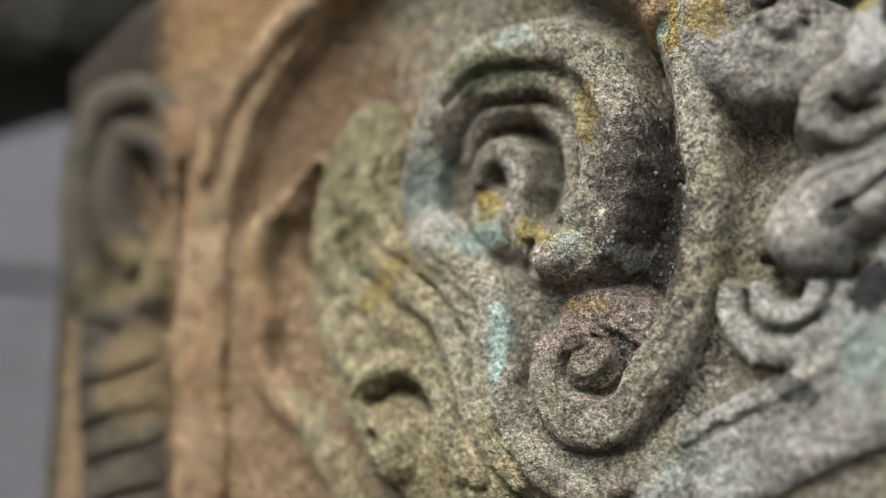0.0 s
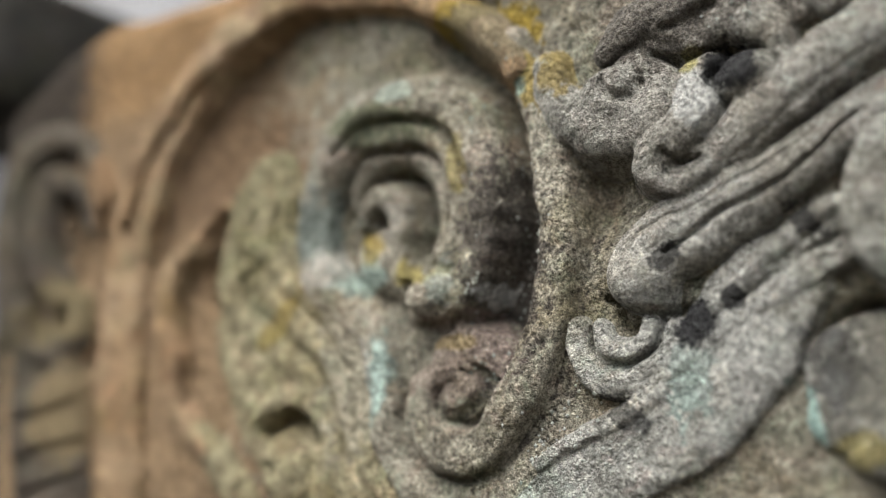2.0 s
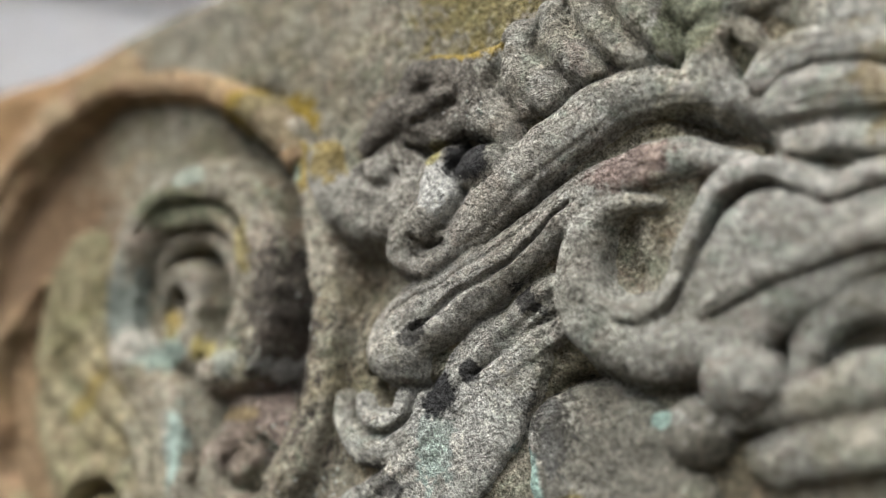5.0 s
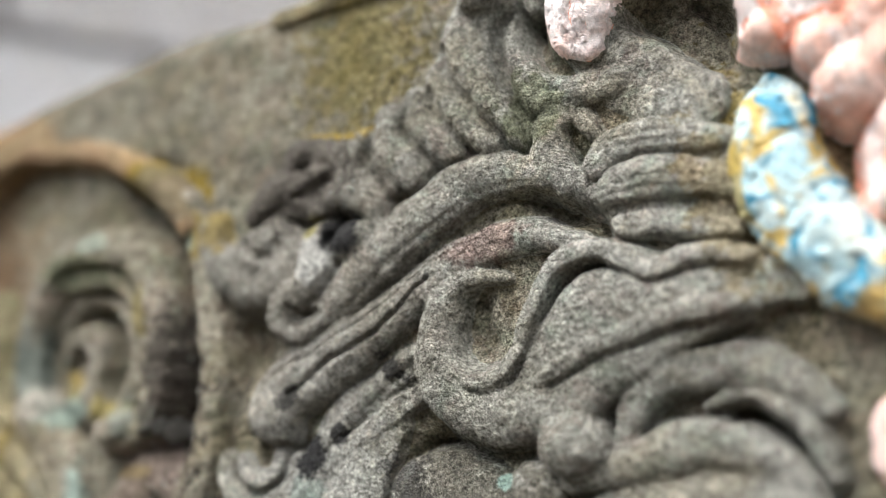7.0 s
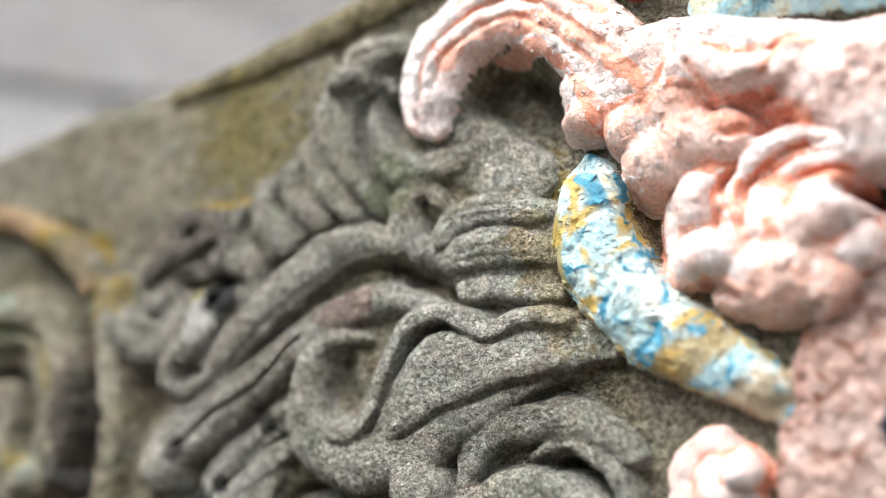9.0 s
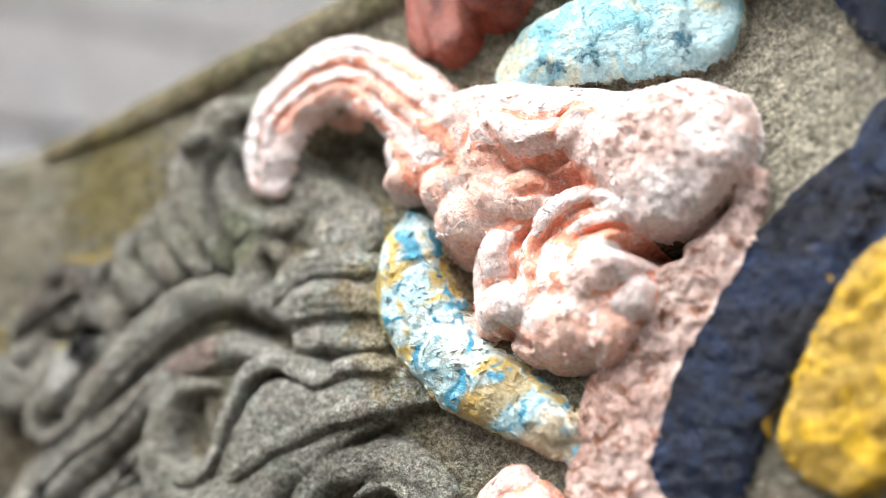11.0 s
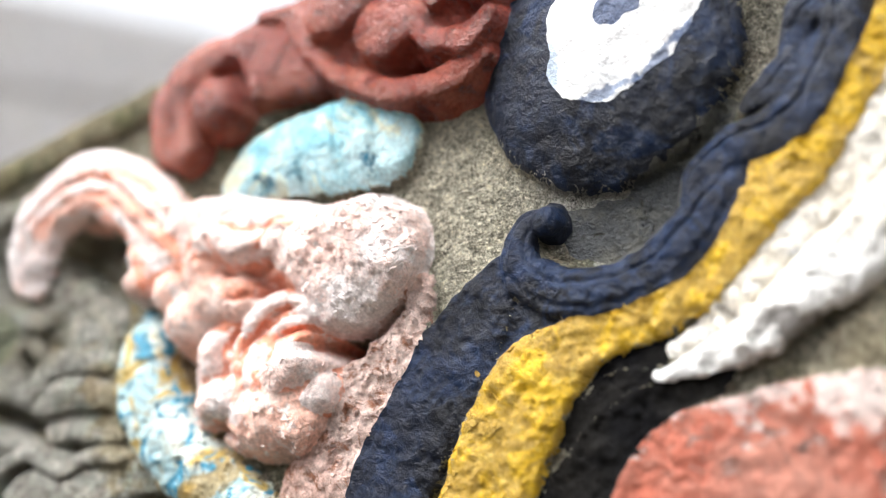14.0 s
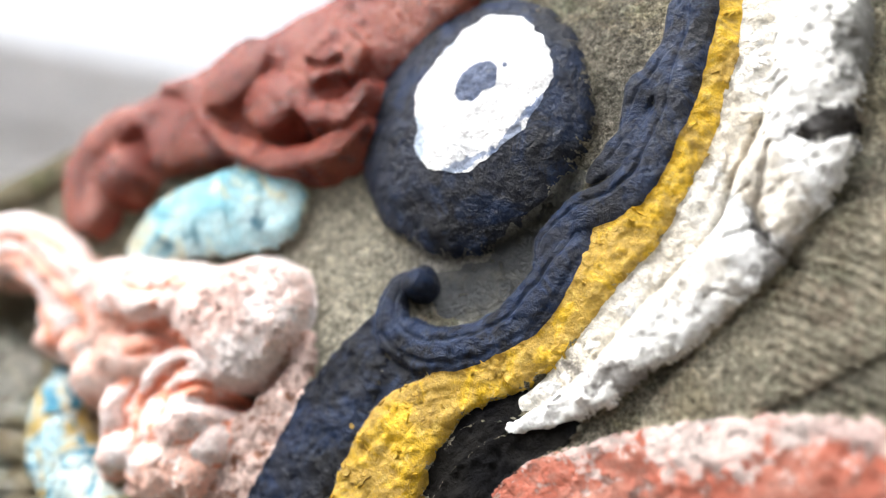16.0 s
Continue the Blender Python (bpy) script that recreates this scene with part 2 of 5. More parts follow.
PINK = paint("pink_paint", ((0.91, 0.82, 0.80), (0.90, 0.65, 0.58)), (0.80, 0.44, 0.33), 0.39, 0.22, 50, worn=(0.92, 0.88, 0.87), plates=150, bump=0.7)
BEAD = paint("pale_coral_paint", ((0.91, 0.70, 0.62), (0.88, 0.52, 0.41)), (0.80, 0.36, 0.23), 0.40, 0.28, 46, worn=(0.94, 0.86, 0.83), plates=150, seed=1.1, bump=0.7)
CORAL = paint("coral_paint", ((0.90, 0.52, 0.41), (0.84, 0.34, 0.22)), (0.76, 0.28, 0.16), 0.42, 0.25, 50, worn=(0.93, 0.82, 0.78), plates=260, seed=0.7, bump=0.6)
BLUE = paint("blue_yellow_paint", ((0.80, 0.80, 0.70), (0.44, 0.65, 0.70), (0.58, 0.42, 0.13), (0.06, 0.30, 0.45)), (0.36, 0.25, 0.08), 0.33, 0.12, seed=1.3, gloss=0.3, detail=2, bump=0.8, flakes=40,
             spots=[(0.151, 1.272, 0.045, 0.007, (0.42, 0.28, 0.08), 0.8, 0.6, -28), (0.114, 1.323, 0.006, 0.030, (0.42, 0.32, 0.08), 0.8, 0.6, 0), (0.178, 1.259, 0.02, 0.008, (0.45, 0.28, 0.10), 0.7, 0.6, -20)])
SKY_PAINT = paint("pale_blue_paint", ((0.52, 0.74, 0.78), (0.26, 0.58, 0.68), (0.68, 0.70, 0.54)), (0.03, 0.22, 0.36), 0.42, 0.10, seed=2.1, gloss=0.4)
RED = paint("red_paint", ((0.25, 0.037, 0.020), (0.35, 0.082, 0.046)), (0.13, 0.015, 0.010), 0.47, 0.2, seed=3.0, gloss=0.22, spec=0.6)
NAVY = paint("navy_paint", ((0.003, 0.0045, 0.010), (0.007, 0.012, 0.029), (0.010, 0.024, 0.066)), (0.045, 0.085, 0.18), 0.42, 0.22, seed=4.2, flakes=130, gloss=0.34, spec=0.30, bump=0.9, worn=(0.012, 0.020, 0.042))
PUPIL = paint("pupil_paint", ((0.03, 0.04, 0.08), (0.10, 0.13, 0.22)), (0.70, 0.70, 0.72), 0.45, 0.15, seed=4.9, gloss=0.5)
WHITE = paint("white_paint", ((0.86, 0.86, 0.87), (0.82, 0.84, 0.87)), (0.20, 0.25, 0.36), 0.17, 0.05, seed=5.2, bump=0.7, spots=[
    (0.356, 1.389, 0.020, 0.0022, (0.16, 0.22, 0.36), 0.8, 0.9, -8), (0.382, 1.395, 0.016, 0.0020, (0.10, 0.15, 0.28), 0.8, 0.9, -38), (0.402, 1.408, 0.010, 0.0026, (0.12, 0.17, 0.30), 0.8, 0.9, -30),
    (0.344, 1.405, 0.0025, 0.012, (0.30, 0.42, 0.58), 0.7, 0.9, 10), (0.360, 1.437, 0.0020, 0.014, (0.30, 0.40, 0.55), 0.6, 0.9, 30)])
CRACKS_AND_SHADE = [(0.497, 1.362, 0.012, 0.005, SOOT, 0.95, 0.6, 0), (0.465, 1.335, 0.004, 0.012, SOOT, 0.85, 0.7, 0), (0.509, 1.355, 0.006, 0.010, SOOT, 0.8, 0.7, 0),
          # the long flat streak paints dirt and shade along the fold's underside
          (0.471, 1.314, 0.012, 0.020, (0.16, 0.15, 0.14), 0.7, 0.8, 40), (0.519, 1.390, 0.012, 0.020, (0.10, 0.10, 0.09), 0.8, 0.8, 20), (0.423, 1.283, 0.040, 0.006, (0.13, 0.11, 0.10), 0.7, 0.7, 25),
          (0.465, 1.367, 0.012, 0.050, (0.62, 0.55, 0.44), 0.7, 0.5, -18), (0.431, 1.332, 0.016, 0.030, (0.62, 0.56, 0.46), 0.6, 0.6, -40)]
WHITE_WORN = paint("worn_white_paint", ((0.88, 0.88, 0.87), (0.80, 0.79, 0.76)), (0.34, 0.31, 0.27), 0.28, 0.07, flakes=42, seed=5.6, spots=CRACKS_AND_SHADE, bump=0.8)
YELLOW = paint("yellow_paint", ((0.47, 0.295, 0.042), (0.37, 0.23, 0.033), (0.62, 0.385, 0.015)), (0.24, 0.155, 0.035), 0.36, 0.16, seed=6.3, gloss=0.45, bump=0.75, worn=(0.60, 0.42, 0.09))
SALMON = paint("salmon_paint", ((0.47, 0.13, 0.08), (0.52, 0.22, 0.16)), (0.66, 0.50, 0.45), 0.45, 0.10, flakes=100, seed=7.7, worn=(0.36, 0.16, 0.12), spots=[(0.467, 1.263, 0.08, 0.012, (0.80, 0.72, 0.68), 0.6, 1.3, 5), (0.428, 1.262, 0.03, 0.010, (0.78, 0.68, 0.63), 0.6, 0.9, 5)])
PINK_STONE = paint("pink_washed_stone", ((0.66, 0.43, 0.36), (0.75, 0.57, 0.51)), (0.42, 0.19, 0.12), 0.50, 0.12, flakes=130, seed=8.1, plates=260, bump=0.8)
CREAM = paint("worn_cream_paint", ((0.76, 0.70, 0.59), (0.84, 0.81, 0.75)), (0.42, 0.35, 0.26), 0.40, 0.12, flakes=60, seed=5.9, spots=CRACKS_AND_SHADE)
WASH = paint("dark_wash", ((0.06, 0.064, 0.068), (0.12, 0.118, 0.10)), (0.42, 0.40, 0.33), 0.43, 0.10, flakes=150, seed=9.7, worn=(0.04, 0.045, 0.055), bump=1.3)
BLACK = paint("black_paint", ((0.006, 0.006, 0.007), (0.014, 0.013, 0.012)), (0.045, 0.04, 0.035), 0.36, flakes=90, seed=9.0, gloss=0.9, spec=0.08)


# ---- shapes ----
def hash_noise(p, scale, seed=0):
    """Smooth value noise of points p (n, 3), about -1 to 1."""
    q = p * scale + seed * 17.31
    i = np.floor(q).astype(np.int64)
    f = q - i
    f = f * f * (3 - 2 * f)
    total = np.zeros(len(p))
    for dx in (0, 1):
        for dy in (0, 1):
            for dz in (0, 1):
                k = (i[:, 0] + dx) * 374761393 + (i[:, 1] + dy) * 668265263 + (i[:, 2] + dz) * 2147483647
                k = (k ^ (k >> 13)) * 1274126177
                val = ((k ^ (k >> 16)) & 0xFFFF) / 32767.5 - 1
                w = (f[:, 0] if dx else 1 - f[:, 0]) * (f[:, 1] if dy else 1 - f[:, 1]) * (f[:, 2] if dz else 1 - f[:, 2])
                total += w * val
    return total


def rough(p, amount):
    """Wear: lumps, dents and chips pushed into a surface, towards or away from the viewer's side (y)."""
    return amount * (0.9 * hash_noise(p, 55, 1) + 0.55 * hash_noise(p, 130, 2) + 0.35 * hash_noise(p, 300, 3))


def curve(points, step=0.0016):
    """Points (x, z, r) joined by a smooth curve, evenly spaced: places, radii, sideways directions."""
    p = np.array(points, float)
    e = np.vstack([2 * p[0] - p[1], p, 2 * p[-1] - p[-2]])
    out = []
    for k in range(1, len(e) - 2):
        a, b, c, d = e[k - 1], e[k], e[k + 1], e[k + 2]
        t = np.linspace(0, 1, 24, endpoint=False)[:, None]
        out.append(0.5 * (2 * b + (c - a) * t + (2 * a - 5 * b + 4 * c - d) * t ** 2 + (3 * b - a - 3 * c + d) * t ** 3))
    q = np.vstack(out + [p[-1:]])
    s = np.r_[0, np.cumsum(np.hypot(*np.diff(q[:, :2], axis=0).T))]
    u = np.linspace(0, s[-1], max(8, int(s[-1] / step)))
    q = np.column_stack([np.interp(u, s, q[:, k]) for k in range(3)])
    d = np.gradient(q[:, :2], axis=0)
    d /= np.linalg.norm(d, axis=1)[:, None] + 1e-9
    return q, np.column_stack([-d[:, 1], d[:, 0]]), u


def sweep(points, lift=0.8, base=0.0, power=2.0, grooves=(), ribs=(0, 0.0), tilt=0.0, ragged=0.0, fall=2.6, dig=0.0):
    """A carved roll along a smooth line on the face, as a height over it. lift: height over half width; base: how far it starts
    in front of the ground plane, or dig: how deep it is cut in; grooves: (across -1..1, width, depth) cut along it; ribs: (count, depth) cut across; tilt: one side higher."""
    q, side, u = curve(points, 0.0012)
    reach = q[:, 2].max() + 0.016
    bounds = (q[:, 0].min() - reach, q[:, 0].max() + reach, q[:, 1].min() - reach, q[:, 1].max() + reach)

    def height(x, z):
        best, at = np.full(len(x), 1e9), np.zeros(len(x), int)
        for k in range(0, len(q)):
            d = ((x - q[k, 0]) ** 2 + (z - q[k, 1]) ** 2) / max(q[k, 2], 0.0008) ** 2
            near = d < best
            best[near], at[near] = d[near], k
        w, r = np.sqrt(best), np.maximum(q[at, 2], 0.0008)
        across = ((x - q[at, 0]) * side[at, 0] + (z - q[at, 1]) * side[at, 1]) / r
        inside = np.clip(w, 0, 1)
        dome_part = (1 - inside ** power) ** (1 / power)
        h = lift * r * dome_part * (1 + tilt * np.clip(across, -1, 1))
        for c, width, depth in grooves:
            h -= depth * r * np.exp(-((across - c) / width) ** 2)
        if ribs[0]:
            ph = np.abs(np.sin(np.pi * ribs[0] * u[at] / u[-1] + 0.5 * across))
            h -= ribs[1] * r * np.exp(-(ph / 0.22) ** 2) * dome_part
        return base + h - fall * np.maximum(w - 1, 0) * r, w

    return height, bounds, ragged, dig


def dome(x, z, rx, rz, lift, base=0.0, turn=0.0, power=2.0, egg=0.0, ragged=0.0, fall=2.6, dig=0.0):
    """A rounded boss on the face. egg narrows one end."""
    c, s = math.cos(math.radians(turn)), math.sin(math.radians(turn))
    reach = max(rx, rz) + 0.016

    def height(px, pz):
        lx, lz = (c * (px - x) + s * (pz - z)) / rx, (-s * (px - x) + c * (pz - z)) / rz
        lz = lz / (1 + egg * np.clip(lx, -1, 1))
        w = np.hypot(lx, lz)
        h = lift * (1 - np.clip(w, 0, 1) ** power) ** (1 / power)
        return base + h - fall * np.maximum(w - 1, 0) * min(rx, rz), w

    return height, (x - reach, x + reach, z - reach, z + reach), ragged, dig


CARVED = []


def carve(name, material, label, *shapes, parent=None, paint=0.0, wear=0.0010):
    """Notes one part of the carving: raised shapes, or a coat of paint of that thickness over what is carved already."""
    CARVED.append((name, material, label, shapes, parent, paint, wear))


def sheet_mesh(name, p, f, material):
    me = bpy.data.meshes.new(name)
    me.vertices.add(len(p))
    me.vertices.foreach_set("co", np.ascontiguousarray(p, np.float32).ravel())
    me.loops.add(f.size)
    me.loops.foreach_set("vertex_index", np.ascontiguousarray(f, np.int32).ravel())
    me.polygons.add(len(f))
    me.polygons.foreach_set("loop_start", np.arange(0, f.size, 4, dtype=np.int32))
    me.update(calc_edges=True)
    me.validate()
    me.shade_smooth()
    me.materials.append(material)
    return me


def away(x, z, points, width):
    """How strongly each place lies under a line of points (x, z, r): 1 on it, 0 outside."""
    q, _, _ = curve(points, 0.004)
    best = np.zeros(x.shape)
    for a, b, r in q[::2]:
        best = np.maximum(best, np.exp(-(((x - a) ** 2 + (z - b) ** 2) / (r * width) ** 2) ** 1.5))
    return best


def thing(name, label, category, x=0.0, z=0.0):
    ob = new(name)
    ob.location = (x, Y0, z)
    bpy.context.view_layer.update()
    return tagged(ob, label, category)


# ---- setting ----
def box(x0, x1, y0, y1, z0, z1, seed=0, wear=0.004, bevel=0.012):
    """A worn block with rounded edges."""
    bm = bmesh.new()
    bmesh.ops.create_cube(bm, size=1.0, matrix=Matrix.Translation(((x0 + x1) / 2, (y0 + y1) / 2, (z0 + z1) / 2)) @ Matrix.Diagonal((x1 - x0, y1 - y0, z1 - z0, 1)))
    bmesh.ops.bevel(bm, geom=list(bm.edges), offset=bevel, segments=2, affect="EDGES", profile=0.6)
    p = np.array([v.co[:] for v in bm.verts])
    p += wear * np.column_stack([hash_noise(p, 9, seed + k) for k in range(3)])
    f = [[v.index for v in face.verts] for face in bm.faces]
    bm.free()
    return p, f


def block_part(name, sheet, material, parent=None, label=""):
    me = bpy.data.meshes.new(name)
    me.from_pydata([tuple(v) for v in sheet[0].tolist()], [], sheet[1])
    me.materials.append(material)
    ob = new(name, me)
    if parent:
        ob.parent = parent
    return tagged(ob, label)


GROUND = stone("trodden_earth", (0.22, 0.19, 0.15), (0.18, 0.155, 0.12), (0.11, 0.095, 0.075), black=0.2)
WALL_STONE = stone("pale_wall_stone", (0.80, 0.79, 0.80), (0.66, 0.65, 0.67), (0.44, 0.43, 0.45), black=0.2, grain=0.4)
ground = block_part("ground", (np.array([(-400, -400, 0), (400, -400, 0), (400, 400, 0), (-400, 400, 0)], float), [[0, 1, 2, 3]]), GROUND)
tagged(ground, "trodden grey earth round the carved stone", "ground", kind="structure")

WALL_GREY = stone("blue_grey_wall_stone", (0.36, 0.365, 0.40), (0.29, 0.29, 0.32), (0.20, 0.20, 0.22), black=0.2, grain=0.4)
# whitened wall stone: stronger daylight on one course put into its colour
WALL_BRIGHTENED = stone("brightened_wall_stone", (0.90, 0.90, 0.92), (0.84, 0.84, 0.87), (0.66, 0.66, 0.68), black=0.1, grain=0.3)
wall = new("wall_back")
wall.matrix_world = pose(-1.05, 1.45, 0, 0, 0, 60)
bpy.context.view_layer.update()
tagged(wall, "pale grey wall of large weathered stone blocks", "wall", kind="structure")
rng = random.Random(4)
for row, (za, zb) in enumerate(((0.0, 0.5), (0.5, 0.98), (0.98, 1.42), (1.42, 1.80), (1.80, 2.10), (2.10, 2.36), (2.36, 2.61))):
    xa = -2.4 - 0.3 * (row % 2)
    while xa < 4.5:
        xb = xa + rng.uniform(0.6, 0.9)
        ob = block_part("wall_block", box(xa, xb - 0.014, rng.uniform(0, 0.02), 0.30, za, zb - 0.014, row * 7 + int(xa * 10)), WALL_GREY if row < 4 else WALL_BRIGHTENED if row == 4 else WALL_STONE)
        ob.parent = wall
        xa = xb

# added out of view behind the camera, to block low sky light
BLOCKER_STONE = stone("dark_blocker_stone", (0.20, 0.19, 0.17), (0.16, 0.15, 0.13), (0.10, 0.095, 0.08), black=0.4, grain=0.3)
blocker = block_part("wall_unseen_blocker", box(-4.0, 4.0, -2.1, -1.8, 0, 2.1, 3), BLOCKER_STONE)
tagged(blocker, "unseen dark wall added to block low sky light", "wall", kind="structure")

# ---- the carved stone ----
relief = thing("carved_stone_relief", "weathered sandstone block carved with scrolls and a painted face", "stone carving")

TOP = [(-0.62, 1.37), (-0.545, 1.415), (-0.47, 1.452), (-0.43, 1.460), (-0.40, 1.456), (-0.32, 1.453), (-0.26, 1.460), (-0.16, 1.468), (-0.07, 1.462), (0.02, 1.474), (0.15, 1.488), (0.26, 1.498), (0.80, 1.53)]
HOLLOWS = [
    ([(-0.174, 1.383, 0.0146), (-0.160, 1.354, 0.0119), (-0.152, 1.326, 0.0107), (-0.154, 1.298, 0.0139), (-0.160, 1.276, 0.0159), (-0.163, 1.258, 0.0138), (-0.161, 1.245, 0.0072)], 0.014),
    ([(-0.302, 1.389, 0.0389), (-0.338, 1.377, 0.0388), (-0.365, 1.351, 0.0335), (-0.376, 1.322, 0.0254)], 0.006),
    ([(-0.210, 1.329, 0.0217), (-0.205, 1.306, 0.0193), (-0.213, 1.298, 0.0140)], 0.008),
    ([(-0.119, 1.301, 0.0176), (-0.112, 1.310, 0.0176), (-0.094, 1.340, 0.0116)], 0.012),
    ([(0.042, 1.343, 0.0103), (0.064, 1.337, 0.0079), (0.077, 1.332, 0.0076)], 0.014),
    ([(-0.018, 1.236, 0.0124), (-0.009, 1.243, 0.0100), (-0.000, 1.230, 0.0121)], 0.008),
    ([(0.041, 1.412, 0.0112), (0.096, 1.399, 0.0153), (0.114, 1.386, 0.0142)], 0.012),
    ([(0.148, 1.332, 0.0115), (0.149, 1.317, 0.0113)], 0.008),
    ([(0.322, 1.355, 0.0146), (0.354, 1.343, 0.0171), (0.383, 1.356, 0.0100), (0.422, 1.403, 0.0075)], 0.003),
]
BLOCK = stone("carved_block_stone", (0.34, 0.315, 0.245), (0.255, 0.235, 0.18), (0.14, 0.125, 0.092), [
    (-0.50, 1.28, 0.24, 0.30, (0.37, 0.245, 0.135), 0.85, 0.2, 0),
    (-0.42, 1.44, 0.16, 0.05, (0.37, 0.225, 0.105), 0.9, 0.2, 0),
    # darker brown patch over the hollow inside the outer moulding
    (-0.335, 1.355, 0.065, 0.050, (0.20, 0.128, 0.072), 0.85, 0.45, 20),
    # darker strips down the far edge, and a near-black far corner
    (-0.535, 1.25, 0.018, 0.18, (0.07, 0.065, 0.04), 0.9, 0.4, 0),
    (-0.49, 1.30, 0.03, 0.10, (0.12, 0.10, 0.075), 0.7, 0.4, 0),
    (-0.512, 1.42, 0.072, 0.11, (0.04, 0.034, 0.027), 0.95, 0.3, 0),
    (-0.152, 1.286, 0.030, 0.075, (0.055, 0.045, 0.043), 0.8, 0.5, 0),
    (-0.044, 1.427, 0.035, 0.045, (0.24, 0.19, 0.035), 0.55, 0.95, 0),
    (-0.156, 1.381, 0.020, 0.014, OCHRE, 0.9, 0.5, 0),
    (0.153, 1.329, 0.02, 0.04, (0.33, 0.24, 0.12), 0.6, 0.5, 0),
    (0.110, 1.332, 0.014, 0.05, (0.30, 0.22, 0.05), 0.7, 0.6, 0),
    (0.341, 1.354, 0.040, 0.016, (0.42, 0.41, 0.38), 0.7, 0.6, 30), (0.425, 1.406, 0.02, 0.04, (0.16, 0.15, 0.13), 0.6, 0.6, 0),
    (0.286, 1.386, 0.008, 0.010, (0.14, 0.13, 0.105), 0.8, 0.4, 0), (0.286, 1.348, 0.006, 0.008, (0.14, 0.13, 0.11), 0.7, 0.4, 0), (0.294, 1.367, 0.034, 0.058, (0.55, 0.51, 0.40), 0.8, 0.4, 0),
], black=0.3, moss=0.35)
# the big ear-shaped volute and its frame
carve("outer_moulding", BROWN_STONE, "warm brown worn outer moulding",
      sweep([(-0.405, 1.143, 0.0207), (-0.403, 1.187, 0.0210), (-0.407, 1.245, 0.0215), (-0.407, 1.298, 0.0205), (-0.395, 1.340, 0.0187), (-0.378, 1.371, 0.0166), (-0.351, 1.399, 0.0150), (-0.317, 1.421, 0.0130), (-0.265, 1.432, 0.0110)], 0.22, 0.002, 2.5),
      sweep([(-0.400, 1.330, 0.0062), (-0.391, 1.358, 0.0072), (-0.373, 1.381, 0.0074), (-0.344, 1.402, 0.0074), (-0.309, 1.416, 0.0071), (-0.276, 1.424, 0.0066), (-0.242, 1.420, 0.0062), (-0.206, 1.409, 0.0060), (-0.180, 1.395, 0.0061), (-0.158, 1.376, 0.0065), (-0.147, 1.362, 0.0065)], 0.75, 0.006))
carve("inner_lip", BROWN_STONE, "thin pale lip with a crevice",
      sweep([(-0.324, 1.325, 0.0037), (-0.337, 1.312, 0.0065), (-0.356, 1.302, 0.0093), (-0.363, 1.282, 0.0096), (-0.360, 1.253, 0.0101), (-0.356, 1.228, 0.0081), (-0.341, 1.209, 0.0058), (-0.326, 1.200, 0.0035)], 0.7, 0.004, tilt=0.3))
